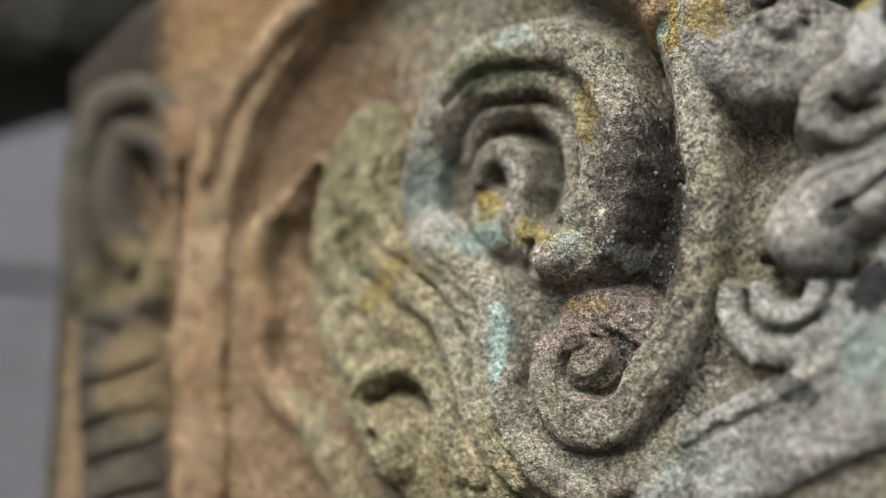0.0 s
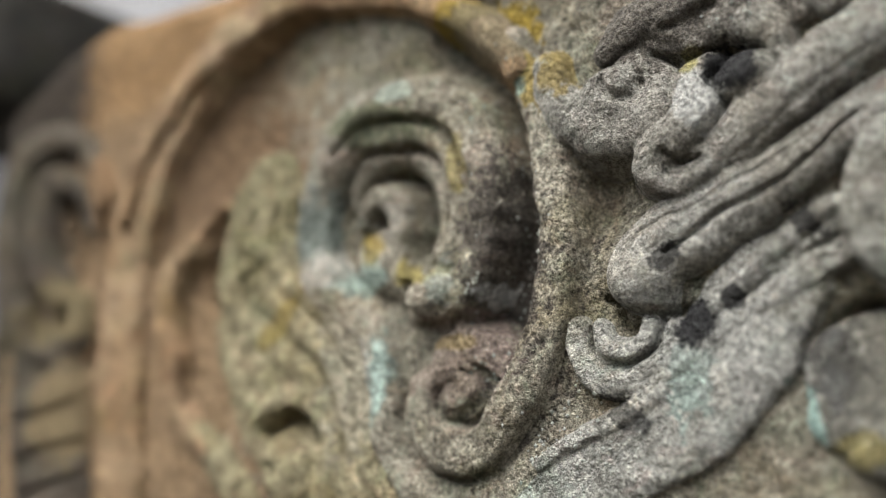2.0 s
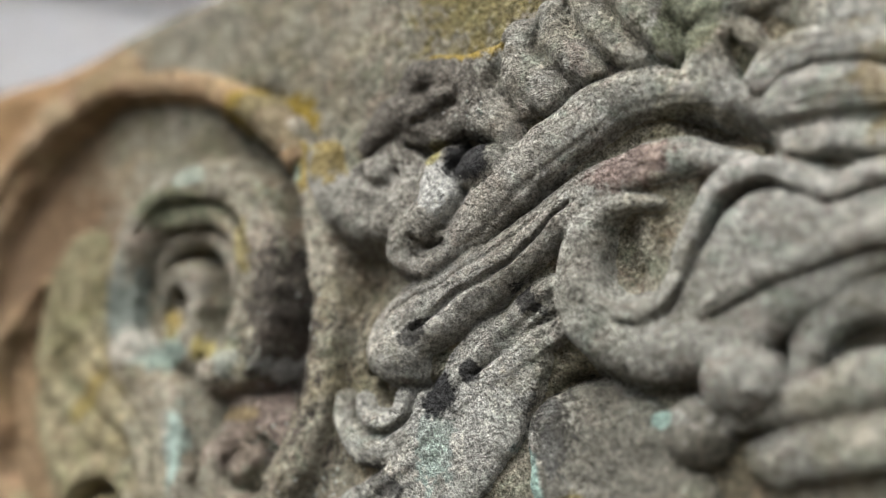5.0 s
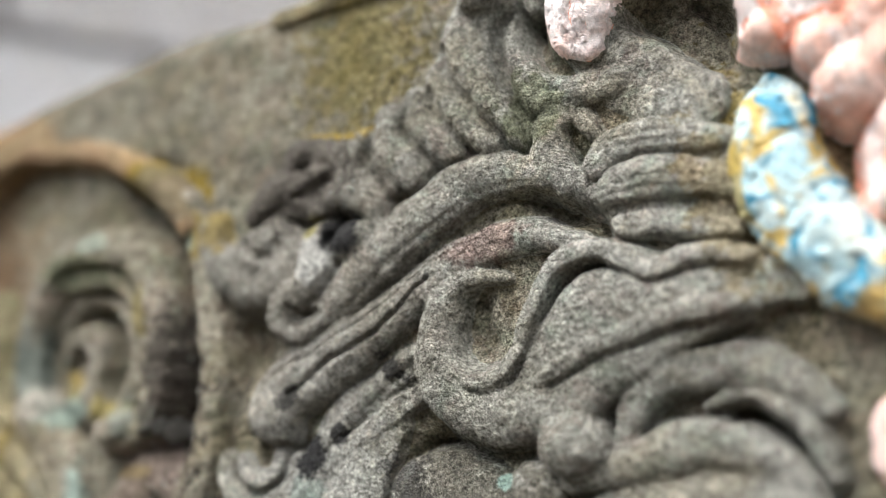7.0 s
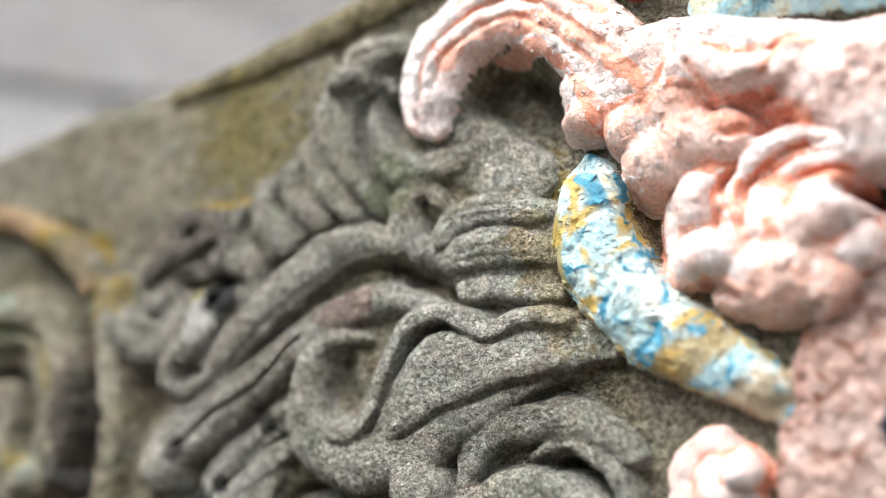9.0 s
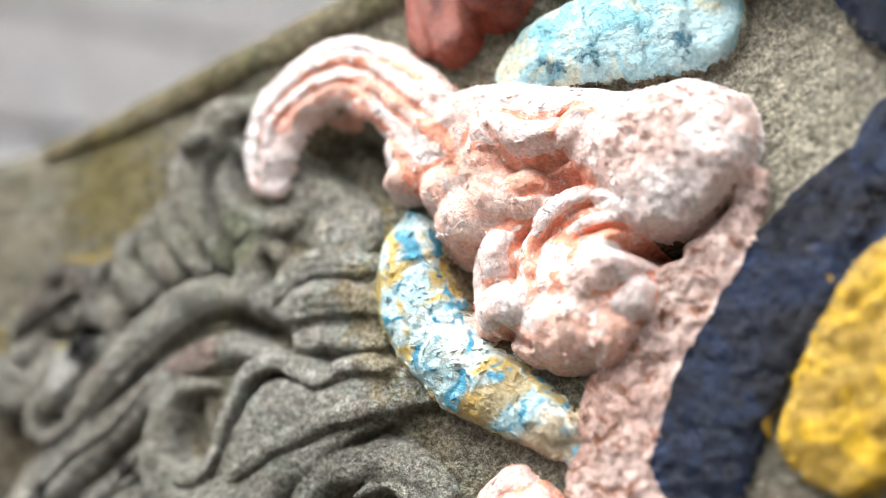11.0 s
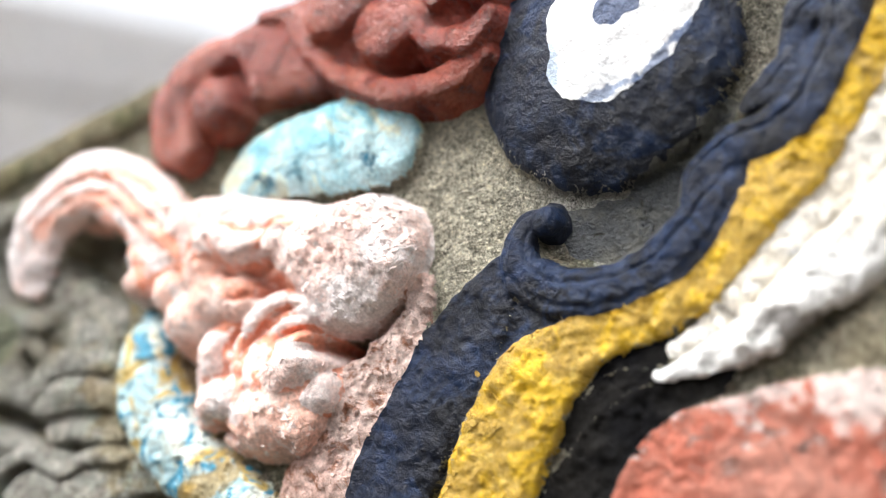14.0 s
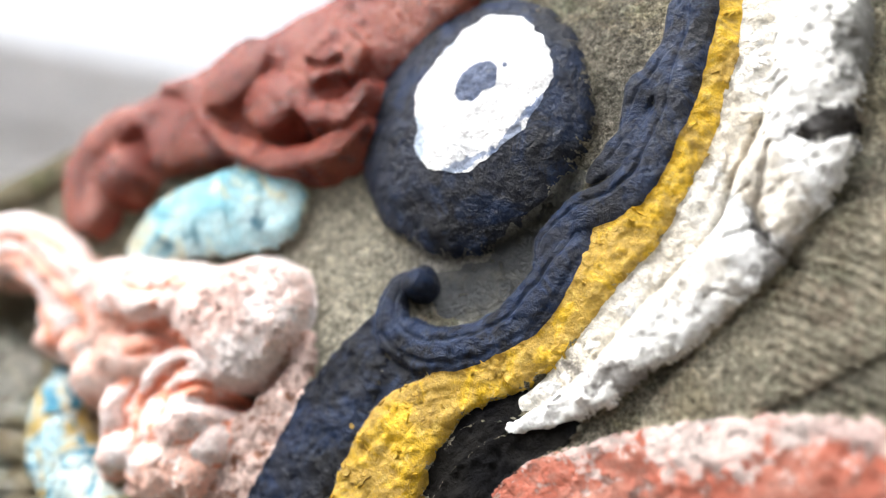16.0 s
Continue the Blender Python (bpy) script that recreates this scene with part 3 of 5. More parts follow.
carve("leaf_panel", LEAF_STONE, "grooved leaf with wavy lobes",
      sweep([(-0.293, 1.337, 0.0127), (-0.296, 1.310, 0.0275), (-0.293, 1.278, 0.0360), (-0.279, 1.243, 0.0400), (-0.263, 1.208, 0.0321), (-0.239, 1.171, 0.0219), (-0.223, 1.148, 0.0158)], 0.10, 0.003, 3),
      sweep([(-0.295, 1.284, 0.0030), (-0.276, 1.267, 0.0052), (-0.257, 1.252, 0.0061), (-0.243, 1.234, 0.0064), (-0.238, 1.215, 0.0057), (-0.228, 1.195, 0.0050), (-0.212, 1.177, 0.0038)], 0.5, 0.006),
      sweep([(-0.270, 1.277, 0.0029), (-0.253, 1.264, 0.0049), (-0.238, 1.248, 0.0058), (-0.230, 1.229, 0.0057), (-0.228, 1.210, 0.0051), (-0.219, 1.192, 0.0039)], 0.5, 0.006),
      sweep([(-0.309, 1.264, 0.0031), (-0.293, 1.256, 0.0053), (-0.276, 1.245, 0.0062), (-0.260, 1.233, 0.0066), (-0.251, 1.218, 0.0059), (-0.243, 1.199, 0.0057), (-0.231, 1.179, 0.0045)], 0.5, 0.006),
      sweep([(-0.287, 1.323, 0.0030), (-0.293, 1.309, 0.0061), (-0.286, 1.293, 0.0065), (-0.275, 1.281, 0.0052), (-0.259, 1.272, 0.0034)], 0.5, 0.006),
      sweep([(-0.272, 1.328, 0.0030), (-0.277, 1.313, 0.0059), (-0.274, 1.298, 0.0064), (-0.265, 1.287, 0.0040)], 0.4, 0.006),
      sweep([(-0.301, 1.322, 0.0031), (-0.308, 1.311, 0.0063), (-0.299, 1.299, 0.0061), (-0.290, 1.294, 0.0030)], 0.75, 0.005),
      sweep([(-0.297, 1.294, 0.0036), (-0.311, 1.288, 0.0062), (-0.314, 1.275, 0.0068), (-0.304, 1.265, 0.0048), (-0.289, 1.262, 0.0024)], 0.75, 0.005),
      sweep([(-0.303, 1.258, 0.0030), (-0.310, 1.248, 0.0055), (-0.304, 1.232, 0.0059), (-0.292, 1.222, 0.0046)], 0.75, 0.005),
      sweep([(-0.296, 1.219, 0.0035), (-0.281, 1.226, 0.0057), (-0.263, 1.225, 0.0060), (-0.253, 1.214, 0.0053), (-0.248, 1.200, 0.0052), (-0.239, 1.181, 0.0046)], 0.65, 0.006),
      dome(-0.275, 1.192, 0.0154, 0.0171, 0.009, 0.003),
      sweep([(-0.289, 1.211, 0.0026), (-0.276, 1.216, 0.0042), (-0.264, 1.214, 0.0041), (-0.258, 1.207, 0.0027)], dig=0.009),
      sweep([(-0.286, 1.195, 0.0025), (-0.281, 1.193, 0.0025)], dig=0.006),
      sweep([(-0.293, 1.268, 0.0015), (-0.273, 1.253, 0.0020), (-0.256, 1.240, 0.0019), (-0.246, 1.220, 0.0019), (-0.238, 1.197, 0.0015)], dig=0.0025),
      sweep([(-0.260, 1.265, 0.0014), (-0.245, 1.249, 0.0019), (-0.236, 1.232, 0.0018), (-0.232, 1.211, 0.0015)], dig=0.0025),
      sweep([(-0.343, 1.213, 0.0052), (-0.328, 1.202, 0.0079), (-0.313, 1.184, 0.0085), (-0.299, 1.166, 0.0083)], 0.5, 0.003),
      sweep([(-0.326, 1.322, 0.0031), (-0.333, 1.306, 0.0055), (-0.335, 1.286, 0.0046), (-0.328, 1.272, 0.0029)], dig=0.012))
carve("ear_volute", EAR_STONE, "ear-shaped volute with lichen and teal stains",
      sweep([(-0.181, 1.171, 0.0062), (-0.200, 1.183, 0.0075), (-0.213, 1.197, 0.0078), (-0.219, 1.215, 0.0079), (-0.220, 1.233, 0.0081), (-0.224, 1.251, 0.0087), (-0.238, 1.265, 0.0101), (-0.253, 1.278, 0.0116), (-0.261, 1.293, 0.0107), (-0.261, 1.311, 0.0103), (-0.256, 1.327, 0.0103), (-0.247, 1.343, 0.0113), (-0.231, 1.356, 0.0122), (-0.211, 1.360, 0.0117), (-0.190, 1.355, 0.0112), (-0.175, 1.343, 0.0113), (-0.167, 1.327, 0.0110), (-0.165, 1.310, 0.0099), (-0.167, 1.295, 0.0089), (-0.171, 1.280, 0.0084), (-0.177, 1.269, 0.0094), (-0.188, 1.262, 0.0096)], 0.62, 0.004, 2.2, grooves=((.3, .1, .05),)),
      sweep([(-0.252, 1.319, 0.0040), (-0.247, 1.332, 0.0074), (-0.235, 1.344, 0.0084), (-0.218, 1.347, 0.0082), (-0.201, 1.344, 0.0079), (-0.187, 1.334, 0.0076), (-0.181, 1.319, 0.0070), (-0.180, 1.304, 0.0064), (-0.181, 1.290, 0.0059), (-0.187, 1.279, 0.0044)], 0.5, 0.003),
      sweep([(-0.242, 1.315, 0.0034), (-0.237, 1.327, 0.0050), (-0.225, 1.334, 0.0055), (-0.209, 1.334, 0.0053), (-0.196, 1.325, 0.0052), (-0.190, 1.312, 0.0046), (-0.189, 1.297, 0.0040), (-0.193, 1.286, 0.0030)], 0.5, 0.000),
      sweep([(-0.245, 1.339, 0.0017), (-0.230, 1.349, 0.0022), (-0.212, 1.351, 0.0024), (-0.195, 1.347, 0.0023), (-0.182, 1.337, 0.0023), (-0.174, 1.322, 0.0022), (-0.172, 1.307, 0.0019), (-0.173, 1.293, 0.0014)], dig=0.0042),
      sweep([(-0.241, 1.327, 0.0017), (-0.230, 1.337, 0.0022), (-0.217, 1.338, 0.0022), (-0.201, 1.335, 0.0021), (-0.190, 1.327, 0.0020), (-0.184, 1.315, 0.0020), (-0.184, 1.301, 0.0015)], dig=0.0042),
      sweep([(-0.222, 1.326, 0.0071), (-0.208, 1.321, 0.0106), (-0.201, 1.307, 0.0104), (-0.204, 1.295, 0.0093), (-0.210, 1.288, 0.0052)], dig=0.007),
      sweep([(-0.264, 1.293, 0.0104), (-0.258, 1.308, 0.0133), (-0.248, 1.317, 0.0103), (-0.244, 1.296, 0.0084)], dig=0.004),
      dome(-0.227, 1.286, 0.0133, 0.0186, 0.006, -0.004, 0),
      sweep([(-0.233, 1.305, 0.0038), (-0.230, 1.313, 0.0049), (-0.222, 1.316, 0.0054), (-0.215, 1.311, 0.0053), (-0.213, 1.301, 0.0052), (-0.215, 1.291, 0.0052), (-0.214, 1.282, 0.0057), (-0.208, 1.273, 0.0061), (-0.200, 1.266, 0.0065)], 0.75, 0.001),
      sweep([(-0.224, 1.303, 0.0019), (-0.219, 1.304, 0.0026), (-0.218, 1.298, 0.0021)], dig=0.0022),
      sweep([(-0.239, 1.278, 0.0038), (-0.227, 1.269, 0.0052), (-0.216, 1.266, 0.0041), (-0.208, 1.260, 0.0030)], dig=0.004),
      dome(-0.192, 1.267, 0.0142, 0.0102, 0.009, 0.006, 20),
      sweep([(-0.207, 1.274, 0.0020), (-0.205, 1.265, 0.0023), (-0.198, 1.257, 0.0025), (-0.189, 1.254, 0.0024), (-0.180, 1.257, 0.0019)], dig=0.007))

carve("spiral_scroll", EAR_STONE, "rough pinkish-grey scroll band ending in a spiral",
      sweep([(-0.210, 1.210, 0.0044), (-0.205, 1.196, 0.0062), (-0.193, 1.184, 0.0074), (-0.176, 1.180, 0.0080), (-0.158, 1.186, 0.0073), (-0.145, 1.199, 0.0055)], 0.35, 0.001),
      sweep([(-0.193, 1.239, 0.0034), (-0.186, 1.244, 0.0062), (-0.174, 1.245, 0.0069), (-0.162, 1.240, 0.0063), (-0.154, 1.232, 0.0044)], 0.3, 0.002),
      sweep([(-0.150, 1.375, 0.0060), (-0.142, 1.356, 0.0068), (-0.134, 1.328, 0.0081), (-0.131, 1.300, 0.0086), (-0.131, 1.276, 0.0090), (-0.136, 1.253, 0.0091), (-0.145, 1.234, 0.0090), (-0.156, 1.217, 0.0092)] + [(-0.168, 1.203, 0.0084), (-0.182, 1.200, 0.0091), (-0.193, 1.207, 0.0089), (-0.199, 1.218, 0.0081), (-0.198, 1.228, 0.0067), (-0.192, 1.234, 0.0057), (-0.182, 1.236, 0.0051), (-0.176, 1.231, 0.0044), (-0.175, 1.225, 0.0037), (-0.179, 1.221, 0.0032), (-0.184, 1.221, 0.0026)], 0.62, 0.003, 2.2, grooves=((-.45, .12, .06), (.35, .1, .05))),
      dome(-0.185, 1.225, 0.0117, 0.0112, 0.003, 0.001),
      sweep([(-0.177, 1.235, 0.0009), (-0.172, 1.232, 0.0014), (-0.168, 1.224, 0.0016), (-0.170, 1.216, 0.0016), (-0.179, 1.211, 0.0018), (-0.188, 1.214, 0.0016), (-0.192, 1.222, 0.0014), (-0.190, 1.228, 0.0012)], dig=0.003))

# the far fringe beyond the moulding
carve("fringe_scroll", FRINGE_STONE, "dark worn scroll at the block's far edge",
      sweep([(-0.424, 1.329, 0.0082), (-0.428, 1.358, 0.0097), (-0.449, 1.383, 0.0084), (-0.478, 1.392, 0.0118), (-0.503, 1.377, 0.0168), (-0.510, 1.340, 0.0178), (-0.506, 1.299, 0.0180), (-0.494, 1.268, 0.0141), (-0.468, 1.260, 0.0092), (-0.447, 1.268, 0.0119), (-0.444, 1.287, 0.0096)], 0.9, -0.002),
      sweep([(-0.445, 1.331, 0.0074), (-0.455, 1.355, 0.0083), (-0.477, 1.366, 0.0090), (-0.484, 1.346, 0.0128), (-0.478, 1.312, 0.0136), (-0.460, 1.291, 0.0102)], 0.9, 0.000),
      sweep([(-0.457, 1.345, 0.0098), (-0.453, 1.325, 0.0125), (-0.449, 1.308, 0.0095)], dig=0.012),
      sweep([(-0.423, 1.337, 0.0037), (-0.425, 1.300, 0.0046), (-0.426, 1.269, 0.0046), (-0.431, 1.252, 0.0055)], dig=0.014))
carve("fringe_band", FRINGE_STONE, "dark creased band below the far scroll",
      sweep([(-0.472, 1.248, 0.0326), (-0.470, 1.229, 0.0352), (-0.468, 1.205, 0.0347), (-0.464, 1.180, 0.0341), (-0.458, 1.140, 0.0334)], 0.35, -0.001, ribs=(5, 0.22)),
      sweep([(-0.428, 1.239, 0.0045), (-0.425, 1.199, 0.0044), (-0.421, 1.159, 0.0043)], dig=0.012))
# scrolls between the volute and the face
carve("knob_curl", GREY_STONE, "rounded stone curl beside the volute",
      sweep([(-0.131, 1.358, 0.0070), (-0.128, 1.343, 0.0090), (-0.117, 1.330, 0.0103), (-0.102, 1.322, 0.0104), (-0.090, 1.325, 0.0092), (-0.082, 1.334, 0.0077), (-0.083, 1.344, 0.0063), (-0.092, 1.350, 0.0055), (-0.099, 1.349, 0.0046), (-0.100, 1.343, 0.0030)], 0.7, 0.004),
      dome(-0.103, 1.337, 0.0152, 0.0152, 0.008, 0.004, 0),
      sweep([(-0.107, 1.345, 0.0015), (-0.103, 1.338, 0.0020), (-0.094, 1.336, 0.0022), (-0.090, 1.341, 0.0017)], dig=0.003))
carve("rosette", GREY_STONE, "lichen-blackened knot of small lobes",
      sweep([(-0.106, 1.357, 0.0046), (-0.096, 1.364, 0.0076), (-0.084, 1.366, 0.0084), (-0.073, 1.358, 0.0068), (-0.071, 1.350, 0.0043)], 0.7, 0.005),
      sweep([(-0.084, 1.373, 0.0050), (-0.076, 1.380, 0.0069), (-0.063, 1.378, 0.0072), (-0.054, 1.370, 0.0061), (-0.053, 1.360, 0.0047)], 0.7, 0.006),
      sweep([(-0.067, 1.353, 0.0038), (-0.058, 1.358, 0.0061), (-0.047, 1.356, 0.0069), (-0.039, 1.349, 0.0058), (-0.037, 1.342, 0.0036)], 0.7, 0.006),
      sweep([(-0.051, 1.375, 0.0038), (-0.041, 1.375, 0.0055), (-0.032, 1.366, 0.0058), (-0.029, 1.356, 0.0049)], 0.65, 0.004),
      dome(-0.065, 1.366, 0.0096, 0.0086, 0.010, 0.003), dome(-0.080, 1.354, 0.0098, 0.0074, 0.006, 0.001),
      sweep([(-0.079, 1.360, 0.0012), (-0.069, 1.361, 0.0019), (-0.058, 1.365, 0.0019), (-0.049, 1.364, 0.0014)], dig=0.004),
      sweep([(-0.085, 1.352, 0.0015), (-0.073, 1.347, 0.0022), (-0.059, 1.347, 0.0019), (-0.046, 1.344, 0.0014)], dig=0.005))
carve("upper_band_scroll", GREY_STONE, "thick upper scroll band with a white lichen tip",
      sweep([(-0.082, 1.300, 0.0061), (-0.073, 1.303, 0.0083), (-0.058, 1.312, 0.0104), (-0.039, 1.325, 0.0122), (-0.020, 1.336, 0.0122), (0.000, 1.346, 0.0110), (0.019, 1.350, 0.0094), (0.037, 1.348, 0.0075), (0.053, 1.341, 0.0051), (0.062, 1.331, 0.0028)], 0.7, 0.003, grooves=((-.62, .1, .06), (.45, .12, .04))),
      sweep([(-0.063, 1.344, 0.0033), (-0.069, 1.337, 0.0061), (-0.069, 1.326, 0.0084), (-0.075, 1.318, 0.0080), (-0.085, 1.312, 0.0072), (-0.087, 1.303, 0.0048)], 0.62, 0.009),
      sweep([(-0.090, 1.314, 0.0034), (-0.088, 1.304, 0.0048), (-0.077, 1.298, 0.0037), (-0.064, 1.303, 0.0023)], 0.8, 0.008),
      sweep([(-0.081, 1.311, 0.0012), (-0.076, 1.307, 0.0016), (-0.067, 1.308, 0.0014)], dig=0.004),
      sweep([(-0.060, 1.336, 0.0016), (-0.059, 1.325, 0.0021), (-0.066, 1.317, 0.0019)], dig=0.002),
      dome(-0.050, 1.336, 0.0118, 0.0096, 0.009, 0.004, 20))
carve("middle_band_scroll", GREY_STONE, "long grooved middle scroll band with a bulb end",
      sweep([(-0.088, 1.256, 0.0051), (-0.094, 1.265, 0.0121), (-0.089, 1.276, 0.0144), (-0.072, 1.282, 0.0144), (-0.052, 1.291, 0.0131), (-0.033, 1.301, 0.0110), (-0.015, 1.311, 0.0090), (0.004, 1.320, 0.0075), (0.023, 1.323, 0.0072), (0.040, 1.321, 0.0062), (0.053, 1.317, 0.0035)], 0.6, 0.003, grooves=((.45, .07, .10), (-.12, .06, .05), (.75, .07, .06))),
      dome(-0.095, 1.267, 0.0142, 0.0147, 0.009, 0.003),
      sweep([(-0.083, 1.273, 0.0009), (-0.069, 1.280, 0.0014), (-0.050, 1.289, 0.0013), (-0.029, 1.301, 0.0011), (-0.011, 1.313, 0.0008)], dig=0.0028),
      sweep([(-0.124, 1.248, 0.0035), (-0.123, 1.237, 0.0054), (-0.112, 1.228, 0.0066), (-0.098, 1.228, 0.0064), (-0.088, 1.236, 0.0059), (-0.083, 1.245, 0.0045)], 0.5, 0.003),
      sweep([(-0.114, 1.247, 0.0024), (-0.111, 1.239, 0.0038), (-0.101, 1.238, 0.0040), (-0.094, 1.244, 0.0035), (-0.093, 1.251, 0.0023)], 0.5, 0.005),
      sweep([(-0.106, 1.253, 0.0022), (-0.102, 1.246, 0.0024), (-0.098, 1.249, 0.0019)], dig=0.005),
      sweep([(-0.119, 1.246, 0.0012), (-0.116, 1.235, 0.0017), (-0.104, 1.232, 0.0016), (-0.091, 1.239, 0.0014), (-0.088, 1.247, 0.0011)], dig=0.004),
      sweep([(-0.111, 1.259, 0.0017), (-0.098, 1.253, 0.0021), (-0.084, 1.252, 0.0018), (-0.074, 1.255, 0.0016)], dig=0.004))
carve("lower_leaf", GREY_STONE, "broad flat lower leaf with black and teal lichen",
      sweep([(-0.152, 1.169, 0.0146), (-0.115, 1.193, 0.0162), (-0.084, 1.212, 0.0203), (-0.064, 1.234, 0.0226), (-0.051, 1.252, 0.0202), (-0.036, 1.267, 0.0132), (-0.024, 1.280, 0.0066)], 0.20, 0.001, 3, grooves=((.1, .15, .04),)),
      sweep([(-0.143, 1.195, 0.0030), (-0.126, 1.205, 0.0036), (-0.108, 1.213, 0.0039), (-0.092, 1.222, 0.0041), (-0.081, 1.233, 0.0042), (-0.072, 1.247, 0.0044), (-0.060, 1.259, 0.0044), (-0.042, 1.272, 0.0038), (-0.020, 1.284, 0.0024)], 0.75, 0.003, grooves=((.25, .16, .14),)),
      sweep([(-0.066, 1.243, 0.0022), (-0.050, 1.252, 0.0047), (-0.034, 1.261, 0.0054), (-0.019, 1.267, 0.0032)], 0.3, 0.004, grooves=((0, .2, .1),)),
      sweep([(-0.058, 1.253, 0.0011), (-0.043, 1.261, 0.0017), (-0.027, 1.270, 0.0016), (-0.018, 1.276, 0.0010)], dig=0.0025),
      sweep([(-0.035, 1.225, 0.0041), (-0.023, 1.240, 0.0048), (-0.010, 1.247, 0.0047), (0.002, 1.246, 0.0038)], dig=0.010))
carve("lumpy_ground", GREY_STONE, "eroded lumpy ground below the hooked scroll",
      dome(-0.016, 1.224, 0.024, 0.020, 0.004, 0.000, 10), dome(0.001, 1.219, 0.022, 0.018, 0.005, 0.001, 30), dome(-0.025, 1.211, 0.014, 0.012, 0.005, 0.001, -20), dome(-0.009, 1.199, 0.016, 0.009, 0.006, 0.003, 0), dome(0.011, 1.199, 0.022, 0.018, 0.009, 0.001, 0),
      sweep([(-0.022, 1.199, 0.0022), (-0.013, 1.203, 0.0030), (-0.002, 1.203, 0.0031), (0.003, 1.195, 0.0027)], 0.6, 0.004))
carve("big_scroll", GREY_STONE, "large grey scroll with a hooked end",
      sweep([(0.020, 1.308, 0.0019), (0.008, 1.310, 0.0044), (-0.004, 1.303, 0.0074), (-0.010, 1.288, 0.0099), (-0.008, 1.272, 0.0116), (0.006, 1.259, 0.0130), (0.025, 1.255, 0.0134), (0.042, 1.257, 0.0121)], 0.75, 0.003, 2.2),
      sweep([(0.025, 1.257, 0.0112), (0.043, 1.266, 0.0191), (0.061, 1.280, 0.0224), (0.082, 1.286, 0.0181), (0.101, 1.290, 0.0139), (0.119, 1.289, 0.0092), (0.130, 1.286, 0.0045)], 0.40, 0.004, 4),
      sweep([(-0.011, 1.284, 0.0020), (-0.005, 1.274, 0.0027), (0.007, 1.268, 0.0031), (0.019, 1.269, 0.0030), (0.027, 1.278, 0.0030), (0.033, 1.290, 0.0032), (0.041, 1.303, 0.0034), (0.052, 1.310, 0.0036), (0.065, 1.311, 0.0035), (0.074, 1.304, 0.0032), (0.081, 1.300, 0.0030), (0.092, 1.302, 0.0027), (0.105, 1.303, 0.0024), (0.116, 1.299, 0.0016)], 0.35, 0.0115),
      sweep([(0.001, 1.269, 0.0012), (0.009, 1.263, 0.0014), (0.021, 1.264, 0.0014), (0.030, 1.273, 0.0014), (0.037, 1.286, 0.0014), (0.044, 1.299, 0.0014), (0.055, 1.305, 0.0013), (0.065, 1.305, 0.0013), (0.072, 1.300, 0.0013), (0.081, 1.296, 0.0011), (0.094, 1.298, 0.0010), (0.108, 1.298, 0.0008)], dig=0.0016),
      sweep([(0.007, 1.298, 0.0065), (0.006, 1.289, 0.0084), (0.010, 1.284, 0.0063)], dig=0.007),
      sweep([(0.037, 1.265, 0.0018), (0.047, 1.271, 0.0031), (0.063, 1.276, 0.0038), (0.079, 1.280, 0.0042), (0.094, 1.283, 0.0040), (0.110, 1.283, 0.0027)], 0.3, 0.0125, tilt=0.4),
      sweep([(0.041, 1.263, 0.0011), (0.056, 1.270, 0.0015), (0.074, 1.274, 0.0017), (0.091, 1.278, 0.0016), (0.108, 1.279, 0.0012)], dig=0.002))
carve("arched_scroll", GREY_STONE, "arched grey scrolls stacked below the hook",
      sweep([(0.066, 1.242, 0.0049), (0.071, 1.254, 0.0070), (0.082, 1.262, 0.0081), (0.098, 1.263, 0.0082), (0.114, 1.261, 0.0076), (0.126, 1.255, 0.0059), (0.134, 1.246, 0.0036)], 0.6, 0.005),
      sweep([(0.096, 1.250, 0.0016), (0.106, 1.253, 0.0031), (0.116, 1.250, 0.0041), (0.125, 1.243, 0.0044), (0.131, 1.233, 0.0035), (0.134, 1.224, 0.0024)], 0.6, 0.006),
      sweep([(0.045, 1.230, 0.0063), (0.063, 1.232, 0.0085), (0.083, 1.236, 0.0090), (0.101, 1.236, 0.0087), (0.115, 1.231, 0.0077), (0.123, 1.221, 0.0067), (0.127, 1.210, 0.0056)], 0.6, 0.005),
      sweep([(0.103, 1.245, 0.0015), (0.110, 1.247, 0.0026), (0.119, 1.241, 0.0026), (0.125, 1.234, 0.0018)], dig=0.010),
      sweep([(0.052, 1.214, 0.0090), (0.082, 1.220, 0.0106), (0.111, 1.218, 0.0103), (0.129, 1.206, 0.0084)], 0.6, 0.002))
carve("stone_boss", GREY_STONE, "small round boss in the scroll's crook", dome(0.047, 1.241, 0.0145, 0.015, 0.014, 0.003, 30))
carve("stone_boss", GREY_STONE, "small round boss in the scroll's crook", dome(0.027, 1.228, 0.008, 0.009, 0.008, 0.003, 0))
carve("stone_boss", GREY_STONE, "larger round boss below the hooked scroll", dome(0.028, 1.224, 0.013, 0.013, 0.011, 0.001, 0))
